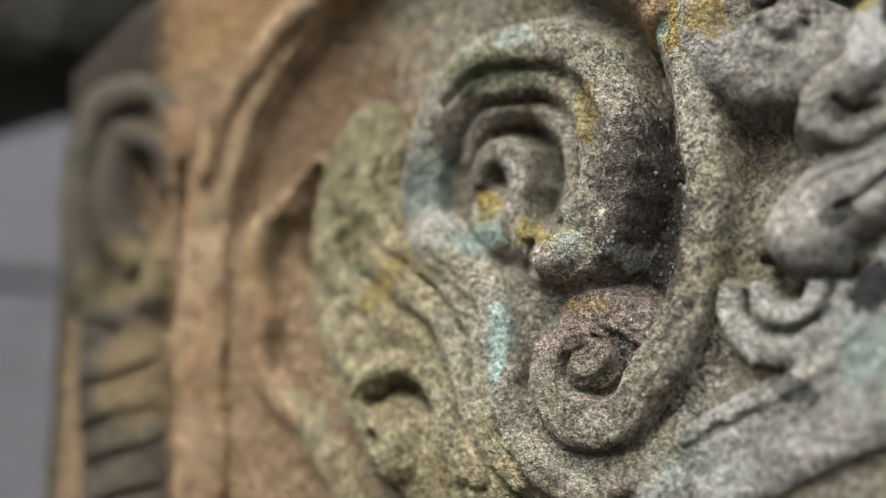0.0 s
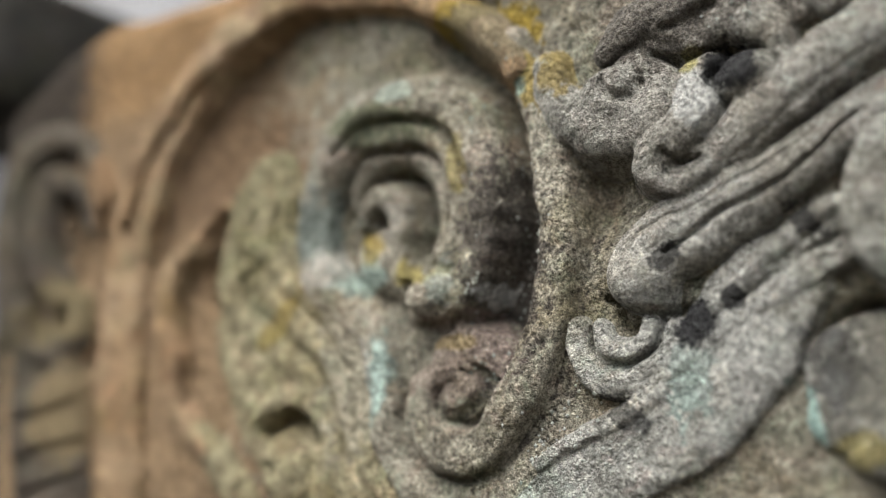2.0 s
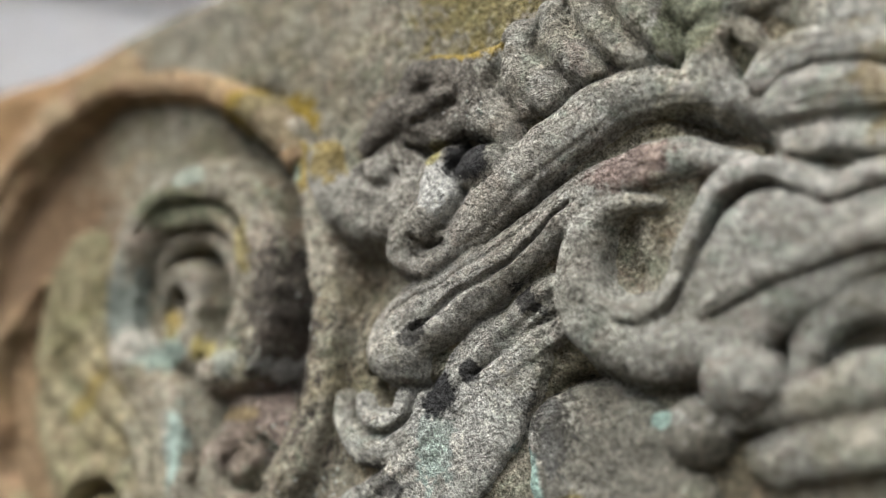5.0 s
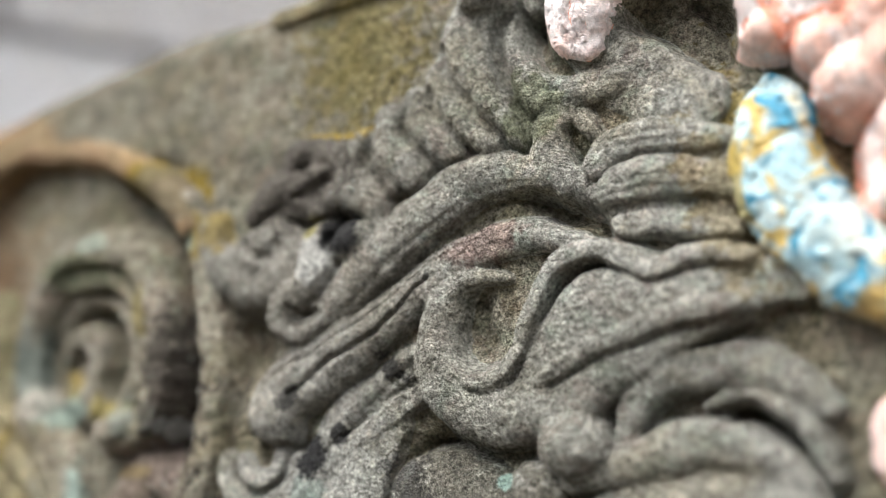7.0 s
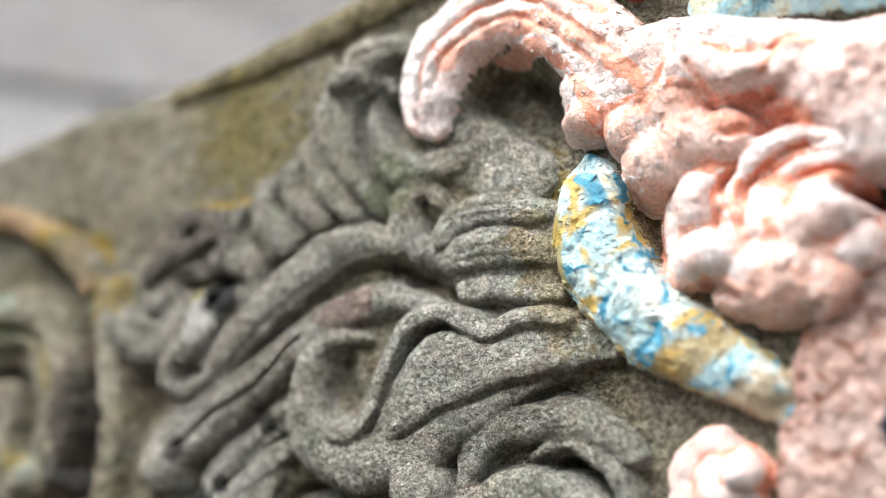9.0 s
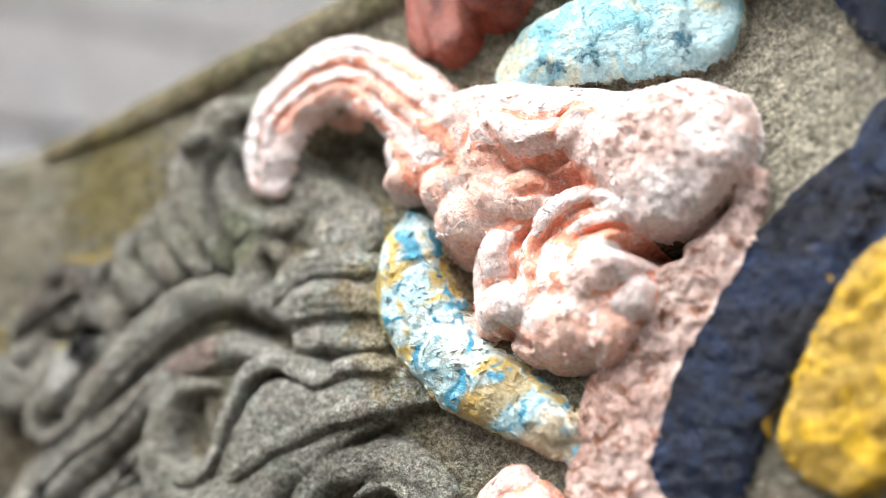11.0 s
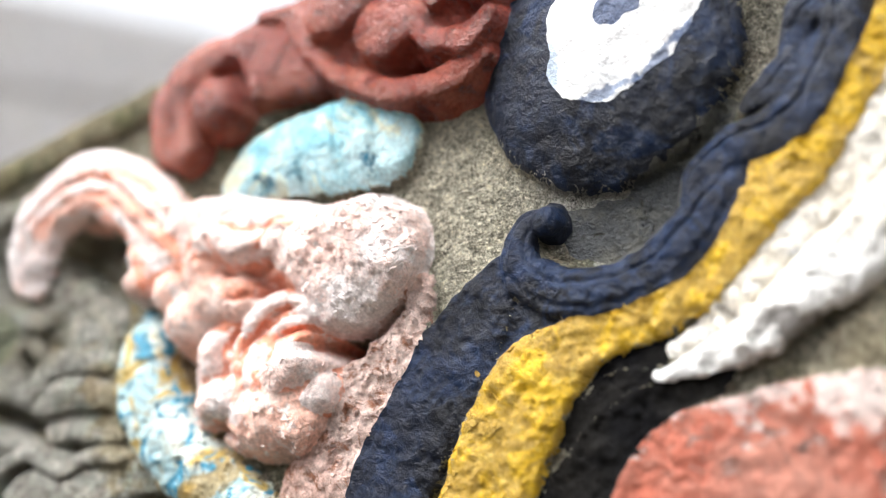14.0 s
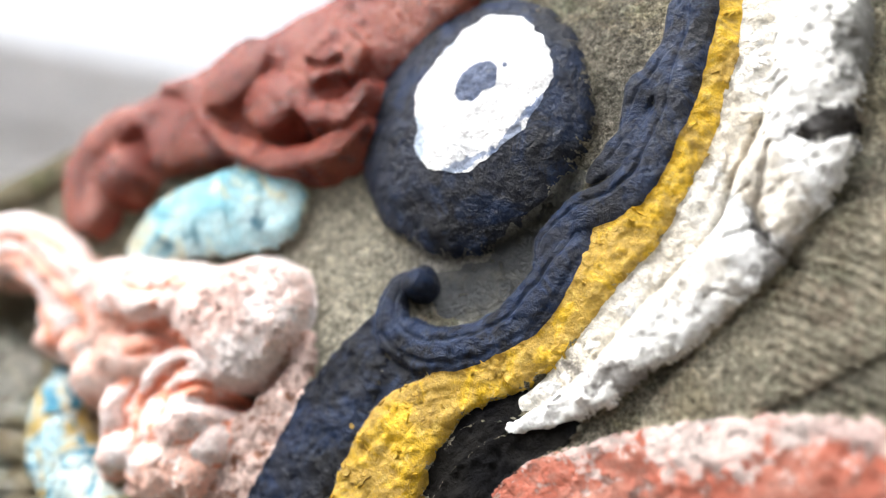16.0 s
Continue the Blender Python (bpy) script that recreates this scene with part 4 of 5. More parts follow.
carve("wave_lobe_fan", GREY_STONE, "fan of wavy grey lobes beside the painted crescent",
      sweep([(0.061, 1.404, 0.0095), (0.075, 1.382, 0.0136), (0.093, 1.367, 0.0134), (0.106, 1.360, 0.0088)], 0.2, 0.002),
      sweep([(0.066, 1.336, 0.0118), (0.085, 1.334, 0.0183), (0.103, 1.330, 0.0155), (0.112, 1.328, 0.0087)], 0.10, 0.003, 3),
      sweep([(0.051, 1.341, 0.0058), (0.045, 1.353, 0.0087), (0.046, 1.364, 0.0084), (0.056, 1.367, 0.0052), (0.065, 1.357, 0.0032)], 0.7, 0.003),
      sweep([(0.063, 1.343, 0.0041), (0.074, 1.350, 0.0065), (0.088, 1.350, 0.0070), (0.104, 1.346, 0.0053), (0.115, 1.343, 0.0031)], 0.5, 0.006, grooves=((.25, .12, .10), (-.3, .12, .08))),
      sweep([(0.064, 1.333, 0.0048), (0.077, 1.335, 0.0079), (0.094, 1.333, 0.0080), (0.107, 1.329, 0.0056), (0.113, 1.325, 0.0030)], 0.5, 0.006, grooves=((.0, .12, .06), (-.5, .1, .08))),
      sweep([(0.066, 1.321, 0.0023), (0.080, 1.318, 0.0049), (0.096, 1.315, 0.0048), (0.113, 1.311, 0.0030)], 0.55, 0.005, grooves=((.1, .2, .12),)),
      sweep([(0.042, 1.330, 0.0033), (0.057, 1.327, 0.0045), (0.064, 1.319, 0.0032)], dig=0.008))
RIBS = [sweep(line, 0.6, 0.006) for line in (
    [(-0.042, 1.352, 0.0055), (-0.051, 1.366, 0.0088), (-0.048, 1.376, 0.0082), (-0.040, 1.380, 0.0044)],
    [(-0.018, 1.358, 0.0054), (-0.029, 1.372, 0.0085), (-0.029, 1.383, 0.0080), (-0.022, 1.386, 0.0043)], [(0.002, 1.363, 0.0052), (-0.011, 1.378, 0.0078), (-0.014, 1.389, 0.0067)], [(0.020, 1.363, 0.0056), (0.005, 1.379, 0.0082), (-0.002, 1.394, 0.0072), (-0.002, 1.402, 0.0042)],
    [(0.032, 1.365, 0.0056), (0.019, 1.385, 0.0092), (0.011, 1.405, 0.0107), (0.013, 1.420, 0.0096), (0.022, 1.424, 0.0054)])]
carve("ribbed_coil", GREY_STONE, "ribbed stone coil below the mossy top",
      sweep([(-0.095, 1.364, 0.0119), (-0.069, 1.367, 0.0153), (-0.040, 1.366, 0.0165), (-0.013, 1.374, 0.0166), (0.008, 1.383, 0.0151), (0.024, 1.387, 0.0114)], 0.35, 0.002),
      sweep([(0.008, 1.383, 0.0105), (0.008, 1.404, 0.0130), (0.016, 1.419, 0.0107)], 0.35, 0.002), *RIBS,
      *[sweep(line, dig=0.0032) for line in ([(-0.031, 1.353, 0.0018), (-0.039, 1.370, 0.0028), (-0.035, 1.382, 0.0022)],
        [(-0.007, 1.360, 0.0018), (-0.019, 1.376, 0.0027), (-0.020, 1.387, 0.0021)], [(0.011, 1.362, 0.0020), (-0.002, 1.379, 0.0030), (-0.007, 1.392, 0.0024)], [(0.026, 1.363, 0.0022), (0.012, 1.382, 0.0032), (0.004, 1.397, 0.0030), (0.003, 1.409, 0.0018)])])
carve("hooked_scroll", GREY_STONE, "hooked scroll meeting the pink curl",
      sweep([(0.055, 1.436, 0.0039), (0.040, 1.440, 0.0075), (0.027, 1.434, 0.0106), (0.023, 1.418, 0.0105), (0.028, 1.397, 0.0104), (0.040, 1.382, 0.0091), (0.054, 1.376, 0.0078), (0.074, 1.375, 0.0064)], 0.7, 0.003, grooves=((.1, .15, .12),)),
      sweep([(0.027, 1.427, 0.0030), (0.037, 1.426, 0.0031), (0.042, 1.417, 0.0027)], 0.6, 0.001),
      sweep([(0.046, 1.409, 0.0041), (0.055, 1.401, 0.0040)], dig=0.010),
      sweep([(0.036, 1.361, 0.0025), (0.030, 1.383, 0.0034), (0.027, 1.404, 0.0035), (0.032, 1.421, 0.0029)], dig=0.007), dome(0.021, 1.425, 0.0090, 0.0066, 0.006, 0.012))
carve("top_edge_roll", OLIVE_STONE, "mossy olive roll along the block's top edge",
      sweep([(-0.086, 1.464, 0.0139), (-0.032, 1.462, 0.0144), (0.025, 1.467, 0.0138), (0.075, 1.470, 0.0123), (0.120, 1.472, 0.0118), (0.166, 1.476, 0.0106), (0.215, 1.479, 0.0100)], 0.35, 0.001))

# painted parts
carve("pink_curl", PINK, "flaking pink painted curl with coral grooves",
      sweep([(0.138, 1.387, 0.0173), (0.165, 1.391, 0.0187), (0.191, 1.383, 0.0181), (0.213, 1.376, 0.0176), (0.237, 1.369, 0.0162)], 0.62, 0.005, 2.4, ragged=0.4),
      sweep([(0.066, 1.391, 0.0071), (0.063, 1.403, 0.0133), (0.069, 1.419, 0.0169), (0.085, 1.432, 0.0188), (0.109, 1.434, 0.0172), (0.130, 1.420, 0.0172), (0.146, 1.400, 0.0176), (0.155, 1.387, 0.0124), (0.162, 1.378, 0.0064)], 0.64, 0.006, 2.3, grooves=((.5, .08, .07), (.1, .09, .12), (-.35, .09, .10)), ragged=0.4),
      sweep([(0.167, 1.376, 0.0040), (0.178, 1.383, 0.0062), (0.194, 1.375, 0.0062), (0.209, 1.374, 0.0061), (0.217, 1.379, 0.0046), (0.229, 1.378, 0.0029)], 0.6, 0.016),
      sweep([(0.170, 1.374, 0.0024), (0.191, 1.365, 0.0034), (0.206, 1.366, 0.0025)], dig=0.006),
      sweep([(0.177, 1.384, 0.0015), (0.183, 1.375, 0.0021), (0.194, 1.370, 0.0022), (0.204, 1.371, 0.0020)], dig=0.003), sweep([(0.208, 1.380, 0.0013), (0.217, 1.382, 0.0018), (0.228, 1.380, 0.0015)], dig=0.0025), wear=0.0018)
carve("pink_boss", PINK, "cracked pink painted boss", dome(0.242, 1.358, 0.034, 0.028, 0.015, 0.004, 15, 2.3), dome(0.234, 1.368, 0.030, 0.018, 0.015, 0.006, 0, 2.2), wear=.0026)
for spot in ((0.150, 1.368, 0.011), (0.158, 1.353, 0.014), (0.172, 1.359, 0.014), (0.133, 1.377, 0.010), (0.168, 1.373, 0.013), (0.185, 1.356, 0.012)):
    carve("pink_bead", BEAD, "small pink painted bead", dome(spot[0], spot[1], spot[2], spot[2], 0.013, 0.005), wear=.0012)
carve("pink_scroll", PINK, "lumpy pink painted lower scroll",
      sweep([(0.163, 1.309, 0.0064), (0.166, 1.325, 0.0097), (0.171, 1.339, 0.0104), (0.185, 1.347, 0.0102), (0.203, 1.346, 0.0098), (0.219, 1.338, 0.0080), (0.227, 1.331, 0.0044)], 0.7, 0.004),
      dome(0.199, 1.315, 0.029, 0.026, 0.014, 0.003, 10),
      dome(0.215, 1.320, 0.0135, 0.0125, 0.012, 0.011, 20), dome(0.206, 1.316, 0.010, 0.010, 0.009, 0.012), dome(0.172, 1.333, 0.012, 0.014, 0.014, 0.004), dome(0.174, 1.313, 0.015, 0.011, 0.016, 0.004, 10),
      dome(0.190, 1.307, 0.012, 0.010, 0.010, 0.009, 20), dome(0.219, 1.307, 0.011, 0.010, 0.010, 0.007, 40),
      sweep([(0.187, 1.318, 0.0020), (0.186, 1.330, 0.0033), (0.190, 1.340, 0.0039), (0.200, 1.348, 0.0040), (0.213, 1.350, 0.0036), (0.224, 1.349, 0.0025)], 0.5, 0.012),
      sweep([(0.198, 1.323, 0.0015), (0.200, 1.332, 0.0025), (0.208, 1.337, 0.0026), (0.221, 1.337, 0.0021)], 0.5, 0.013),
      sweep([(0.187, 1.321, 0.0013), (0.191, 1.333, 0.0016), (0.198, 1.342, 0.0015), (0.210, 1.345, 0.0014), (0.223, 1.343, 0.0014)], dig=0.002),
      sweep([(0.171, 1.303, 0.0020), (0.176, 1.300, 0.0027), (0.181, 1.297, 0.0018)], dig=0.004),
      sweep([(0.223, 1.326, 0.0031), (0.232, 1.323, 0.0040), (0.241, 1.324, 0.0027)], dig=0.012), wear=.0018)
carve("coral_lump", BEAD, "pale coral worn lump under the pink scroll", dome(0.200, 1.303, 0.023, 0.018, 0.018, 0.002, 20), dome(0.209, 1.296, 0.012, 0.010, 0.012, 0.006, 20), dome(0.196, 1.296, 0.011, 0.009, 0.011, 0.006), dome(0.184, 1.299, 0.013, 0.010, 0.014, 0.002, 0), wear=.0022)
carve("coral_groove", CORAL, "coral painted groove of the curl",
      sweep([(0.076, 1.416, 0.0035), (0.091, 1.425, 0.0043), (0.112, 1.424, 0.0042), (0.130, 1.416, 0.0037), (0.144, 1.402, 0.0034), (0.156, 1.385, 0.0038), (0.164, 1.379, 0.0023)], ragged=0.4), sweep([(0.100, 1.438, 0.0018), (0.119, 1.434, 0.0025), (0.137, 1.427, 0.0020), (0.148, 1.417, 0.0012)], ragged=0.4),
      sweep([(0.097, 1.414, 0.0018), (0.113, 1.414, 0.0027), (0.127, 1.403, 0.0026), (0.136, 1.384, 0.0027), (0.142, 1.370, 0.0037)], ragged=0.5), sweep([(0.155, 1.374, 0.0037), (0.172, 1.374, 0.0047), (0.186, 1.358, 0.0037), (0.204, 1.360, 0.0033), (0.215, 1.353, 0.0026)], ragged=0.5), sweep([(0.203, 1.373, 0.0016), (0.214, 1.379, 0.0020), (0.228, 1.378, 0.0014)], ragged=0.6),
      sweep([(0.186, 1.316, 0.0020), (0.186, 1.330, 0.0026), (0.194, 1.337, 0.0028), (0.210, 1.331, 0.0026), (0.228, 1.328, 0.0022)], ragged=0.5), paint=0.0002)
carve("pink_lower_curl", PINK, "small pink painted curl below the crescent",
      sweep([(0.168, 1.231, 0.0036), (0.172, 1.240, 0.0053), (0.164, 1.247, 0.0055), (0.155, 1.241, 0.0062), (0.152, 1.229, 0.0072), (0.158, 1.217, 0.0075)], 0.8, 0.002),
      dome(0.166, 1.231, 0.012, 0.014, 0.010, 0.002, 0), dome(0.173, 1.237, 0.007, 0.007, 0.010, 0.008), wear=.0016)
carve("pink_strip", PINK_STONE, "rough pink-washed stone strip",
      sweep([(0.271, 1.341, 0.0049), (0.260, 1.326, 0.0107), (0.244, 1.309, 0.0135), (0.229, 1.290, 0.0158), (0.217, 1.271, 0.0195), (0.208, 1.245, 0.0212), (0.202, 1.222, 0.0210)], 0.16, 0.003, 3, ragged=1.2), wear=.0016)
carve("blue_crescent", BLUE, "glossy blue, white and yellow painted crescent",
      sweep([(0.130, 1.361, 0.0030), (0.130, 1.348, 0.0124), (0.129, 1.330, 0.0164), (0.135, 1.309, 0.0166), (0.150, 1.291, 0.0151), (0.169, 1.276, 0.0135), (0.183, 1.265, 0.0107), (0.189, 1.257, 0.0054)], 0.72, 0.003, 2.2, ragged=0.7, ribs=(5, 0.05)), wear=.0010)
carve("blue_leaf", SKY_PAINT, "pale blue painted lobed leaf",
      sweep([(0.185, 1.412, 0.0077), (0.196, 1.414, 0.0144), (0.217, 1.415, 0.0196), (0.241, 1.412, 0.0202), (0.255, 1.409, 0.0198), (0.261, 1.408, 0.0192)], 0.42, 0.003, 2.4, ragged=0.3, ribs=(4, 0.07)))
carve("red_brow", RED, "dark red painted brow with a spiral end",
      sweep([(0.151, 1.443, 0.0116), (0.160, 1.462, 0.0180), (0.184, 1.469, 0.0212), (0.218, 1.468, 0.0248), (0.250, 1.465, 0.0283), (0.281, 1.464, 0.0313), (0.310, 1.470, 0.0311), (0.340, 1.480, 0.0277), (0.368, 1.491, 0.0212)], 0.42, 0.004, 2.5),
      sweep([(0.161, 1.435, 0.0083), (0.159, 1.454, 0.0097), (0.165, 1.470, 0.0102), (0.183, 1.479, 0.0082), (0.199, 1.469, 0.0056), (0.203, 1.451, 0.0051)], 0.6, 0.010),
      dome(0.183, 1.449, 0.013, 0.013, 0.010, 0.012),
      sweep([(0.184, 1.466, 0.0032), (0.194, 1.464, 0.0039), (0.198, 1.448, 0.0045)], dig=0.007),
      sweep([(0.214, 1.484, 0.0030), (0.230, 1.478, 0.0047), (0.239, 1.456, 0.0053), (0.255, 1.436, 0.0055), (0.277, 1.423, 0.0058), (0.299, 1.420, 0.0056), (0.316, 1.427, 0.0040)], 0.4, 0.015),
      sweep([(0.243, 1.458, 0.0042), (0.257, 1.446, 0.0069), (0.274, 1.441, 0.0056)], dig=0.004),
      sweep([(0.287, 1.458, 0.0035), (0.295, 1.439, 0.0043), (0.311, 1.433, 0.0045), (0.323, 1.439, 0.0035)], 0.4, 0.019),
      dome(0.260, 1.472, 0.020, 0.014, 0.005, 0.020, 20), dome(0.278, 1.451, 0.016, 0.014, 0.004, 0.019), wear=.0007)
carve("brow_knob", RED, "small curled red painted knob on the brow",
      sweep([(0.301, 1.453, 0.0034), (0.303, 1.466, 0.0050), (0.314, 1.470, 0.0043), (0.323, 1.458, 0.0035), (0.319, 1.450, 0.0035)], 0.45, 0.020), dome(0.313, 1.458, 0.010, 0.010, 0.004, 0.019), sweep([(0.300, 1.461, 0.0020), (0.307, 1.455, 0.0024), (0.315, 1.454, 0.0020)], dig=0.003), wear=.0007)

# the painted eye
carve("eye", NAVY, "navy painted bulging eye", dome(0.364, 1.414, 0.058, 0.051, 0.019, -0.001, 52, 2.0, egg=-0.06, ragged=0.5), wear=.0005)
carve("eye_white", WHITE, "bright white painted eyeball", dome(0.373, 1.419, 0.037, 0.0262, 0.01, 0, 49, 2.3, ragged=0.055, egg=0.13), parent="eye", paint=0.0003)
carve("pupil", PUPIL, "small navy painted pupil ring", dome(0.375, 1.424, 0.0112, 0.0080, 0.01, 0, 25, ragged=0.22), parent="eye", paint=0.0002)
carve("eye_wash", WASH, "smudged dark wash on the stone below the eye",
      sweep([(0.335, 1.351, 0.0047), (0.343, 1.344, 0.0115), (0.355, 1.343, 0.0130), (0.368, 1.348, 0.0107), (0.380, 1.356, 0.0080), (0.392, 1.366, 0.0053), (0.404, 1.376, 0.0031)], ragged=0.22), paint=0.0002)
carve("lower_eyelid", NAVY, "navy painted rolled lower eyelid with twisted folds",
      sweep([(0.326, 1.354, 0.0029), (0.321, 1.354, 0.0053), (0.315, 1.345, 0.0067), (0.314, 1.334, 0.0080), (0.326, 1.324, 0.0096), (0.344, 1.320, 0.0100), (0.360, 1.322, 0.0104), (0.375, 1.328, 0.0107), (0.388, 1.337, 0.0102), (0.398, 1.347, 0.0077), (0.403, 1.353, 0.0043)], 0.62, 0.002, ragged=0.6, grooves=((.42, .1, .13), (-.5, .12, .10))),
      sweep([(0.381, 1.344, 0.0026), (0.389, 1.354, 0.0052), (0.401, 1.360, 0.0074), (0.413, 1.360, 0.0081), (0.424, 1.364, 0.0084), (0.435, 1.374, 0.0084), (0.444, 1.386, 0.0084), (0.453, 1.402, 0.0089), (0.461, 1.419, 0.0094), (0.467, 1.434, 0.0096), (0.473, 1.449, 0.0092)], 0.55, 0.004, ragged=0.6, grooves=((.3, .1, .14),)),
      sweep([(0.409, 1.372, 0.0026), (0.418, 1.377, 0.0061), (0.428, 1.383, 0.0064), (0.435, 1.391, 0.0039)], 0.5, 0.003, ragged=0.6, grooves=((0, .12, .1),)),
      sweep([(0.426, 1.389, 0.0022), (0.434, 1.399, 0.0061), (0.444, 1.406, 0.0069), (0.453, 1.415, 0.0065), (0.460, 1.430, 0.0053)], 0.5, 0.004, ragged=0.6, grooves=((.1, .12, .1),)),
      dome(0.327, 1.352, 0.0057, 0.0067, 0.006, 0.003), wear=.0012)
carve("navy_band", NAVY, "broad navy painted band",
      sweep([(0.306, 1.337, 0.0072), (0.293, 1.323, 0.0139), (0.277, 1.306, 0.0171), (0.262, 1.289, 0.0187), (0.244, 1.267, 0.0204), (0.231, 1.245, 0.0210)], 0.28, 0.001, 2.6, ragged=1.0),
      sweep([(0.300, 1.310, 0.0060), (0.311, 1.315, 0.0078), (0.322, 1.317, 0.0058), (0.331, 1.317, 0.0030)], 0.2, 0.001, 2.6, ragged=0.8))
carve("yellow_band", YELLOW, "thick yellow painted band worn at its edges",
      sweep([(0.282, 1.248, 0.0195), (0.295, 1.271, 0.0191), (0.309, 1.291, 0.0177), (0.330, 1.302, 0.0117), (0.356, 1.309, 0.0114), (0.379, 1.319, 0.0122), (0.400, 1.333, 0.0129), (0.419, 1.349, 0.0133), (0.436, 1.366, 0.0132), (0.450, 1.385, 0.0126), (0.462, 1.405, 0.0124), (0.472, 1.429, 0.0125)], 0.32, 0.002, 2.4, ragged=1.1), wear=.0009)
carve("black_hollow", BLACK, "black painted hollow beside the yellow band",
      sweep([(0.312, 1.231, 0.0151), (0.321, 1.244, 0.0158), (0.330, 1.255, 0.0151), (0.341, 1.266, 0.0129), (0.352, 1.273, 0.0099), (0.366, 1.277, 0.0070), (0.379, 1.280, 0.0041)] , 0.05, 0.002, 3, ragged=1.3),
      sweep([(0.328, 1.269, 0.0127), (0.340, 1.277, 0.0126), (0.355, 1.281, 0.0083), (0.368, 1.284, 0.0049), (0.382, 1.286, 0.0024)], 0.05, 0.001, 3, ragged=1.3),
      sweep([(0.322, 1.275, 0.0060), (0.336, 1.285, 0.0060), (0.350, 1.291, 0.0047), (0.366, 1.295, 0.0031), (0.382, 1.299, 0.0019)], 0.05, 0.001, 3, ragged=1.0), wear=.0014)
CHISEL = [sweep([(0.457, 1.317 - 0.0055 * k, 0.0011), (0.475, 1.302 - 0.0055 * k + 0.001 * (k % 3), 0.0013), (0.499, 1.283 - 0.0055 * k, 0.0011)], dig=0.0011) for k in range(-10, 9)]
for x, z, r in ((0.259, 1.256, 0.0011), (0.259, 1.254, 0.0007), (0.289, 1.300, 0.0009)):
    carve("yellow_spatter", YELLOW, "drip of yellow paint on the navy band", dome(x, z, r, r * 2.4, 0.001, ragged=1.3), parent="navy_band", paint=0.0003)
carve("cheek_panel", CHEEK, "bare chiselled stone beside the white fold",
      sweep([(0.406, 1.273, 0.0038), (0.427, 1.279, 0.0112), (0.452, 1.289, 0.0183), (0.472, 1.299, 0.0236), (0.496, 1.308, 0.0270)], 0.10, 0.001, 3), *CHISEL)
carve("cream_strip", CREAM, "cracked cream painted strip beside the yellow band",
      sweep([(0.363, 1.293, 0.0030), (0.382, 1.300, 0.0063), (0.400, 1.312, 0.0091), (0.424, 1.329, 0.0107), (0.443, 1.347, 0.0117), (0.460, 1.369, 0.0124), (0.473, 1.393, 0.0123), (0.484, 1.419, 0.0125)], 0.22, 0.001, ragged=1.0), wear=.0015)
carve("white_fold", WHITE_WORN, "flaking white painted fold with dark cracks",
      sweep([(0.357, 1.285, 0.0021), (0.375, 1.287, 0.0053), (0.395, 1.293, 0.0084), (0.418, 1.304, 0.0107), (0.441, 1.316, 0.0129), (0.461, 1.330, 0.0149), (0.479, 1.349, 0.0163), (0.494, 1.374, 0.0164), (0.506, 1.403, 0.0166)], 0.62, 0.003, 2.4, ragged=0.9),
      sweep([(0.395, 1.303, 0.0012), (0.418, 1.314, 0.0018), (0.440, 1.331, 0.0018), (0.458, 1.349, 0.0016), (0.471, 1.370, 0.0015)], dig=0.0018),
      sweep([(0.470, 1.368, 0.0008), (0.465, 1.359, 0.0010), (0.458, 1.351, 0.0010), (0.451, 1.343, 0.0010), (0.446, 1.337, 0.0008)], dig=0.0030),
      sweep([(0.476, 1.360, 0.0008), (0.470, 1.347, 0.0010), (0.466, 1.336, 0.0011), (0.467, 1.327, 0.0011), (0.471, 1.319, 0.0011), (0.472, 1.315, 0.0009)], dig=0.0032),
      sweep([(0.452, 1.332, 0.0008), (0.459, 1.332, 0.0011), (0.463, 1.332, 0.0011), (0.467, 1.327, 0.0009)], dig=0.0030),
      sweep([(0.487, 1.361, 0.0011), (0.492, 1.357, 0.0023), (0.497, 1.358, 0.0022), (0.505, 1.360, 0.0019)], dig=0.0045),
      sweep([(0.457, 1.344, 0.0006), (0.461, 1.345, 0.0008), (0.466, 1.346, 0.0008)], dig=0.0020),
      sweep([(0.471, 1.371, 0.0008), (0.477, 1.377, 0.0010), (0.483, 1.382, 0.0010), (0.489, 1.383, 0.0008)], dig=0.0028),
      sweep([(0.442, 1.312, 0.0006), (0.446, 1.313, 0.0008), (0.455, 1.310, 0.0007), (0.464, 1.311, 0.0007)], dig=0.0016), wear=.0014)
carve("salmon_panel", SALMON, "salmon pink painted lower panel, scuffed white",
      sweep([(0.339, 1.227, 0.0136), (0.345, 1.237, 0.0163), (0.354, 1.244, 0.0189), (0.367, 1.248, 0.0217)] + [(0.380, 1.252, 0.0196), (0.402, 1.251, 0.0225), (0.426, 1.249, 0.0229), (0.451, 1.245, 0.0222), (0.470, 1.241, 0.0213)], 0.05, 0.003, 4, ragged=0.8), wear=.0012)

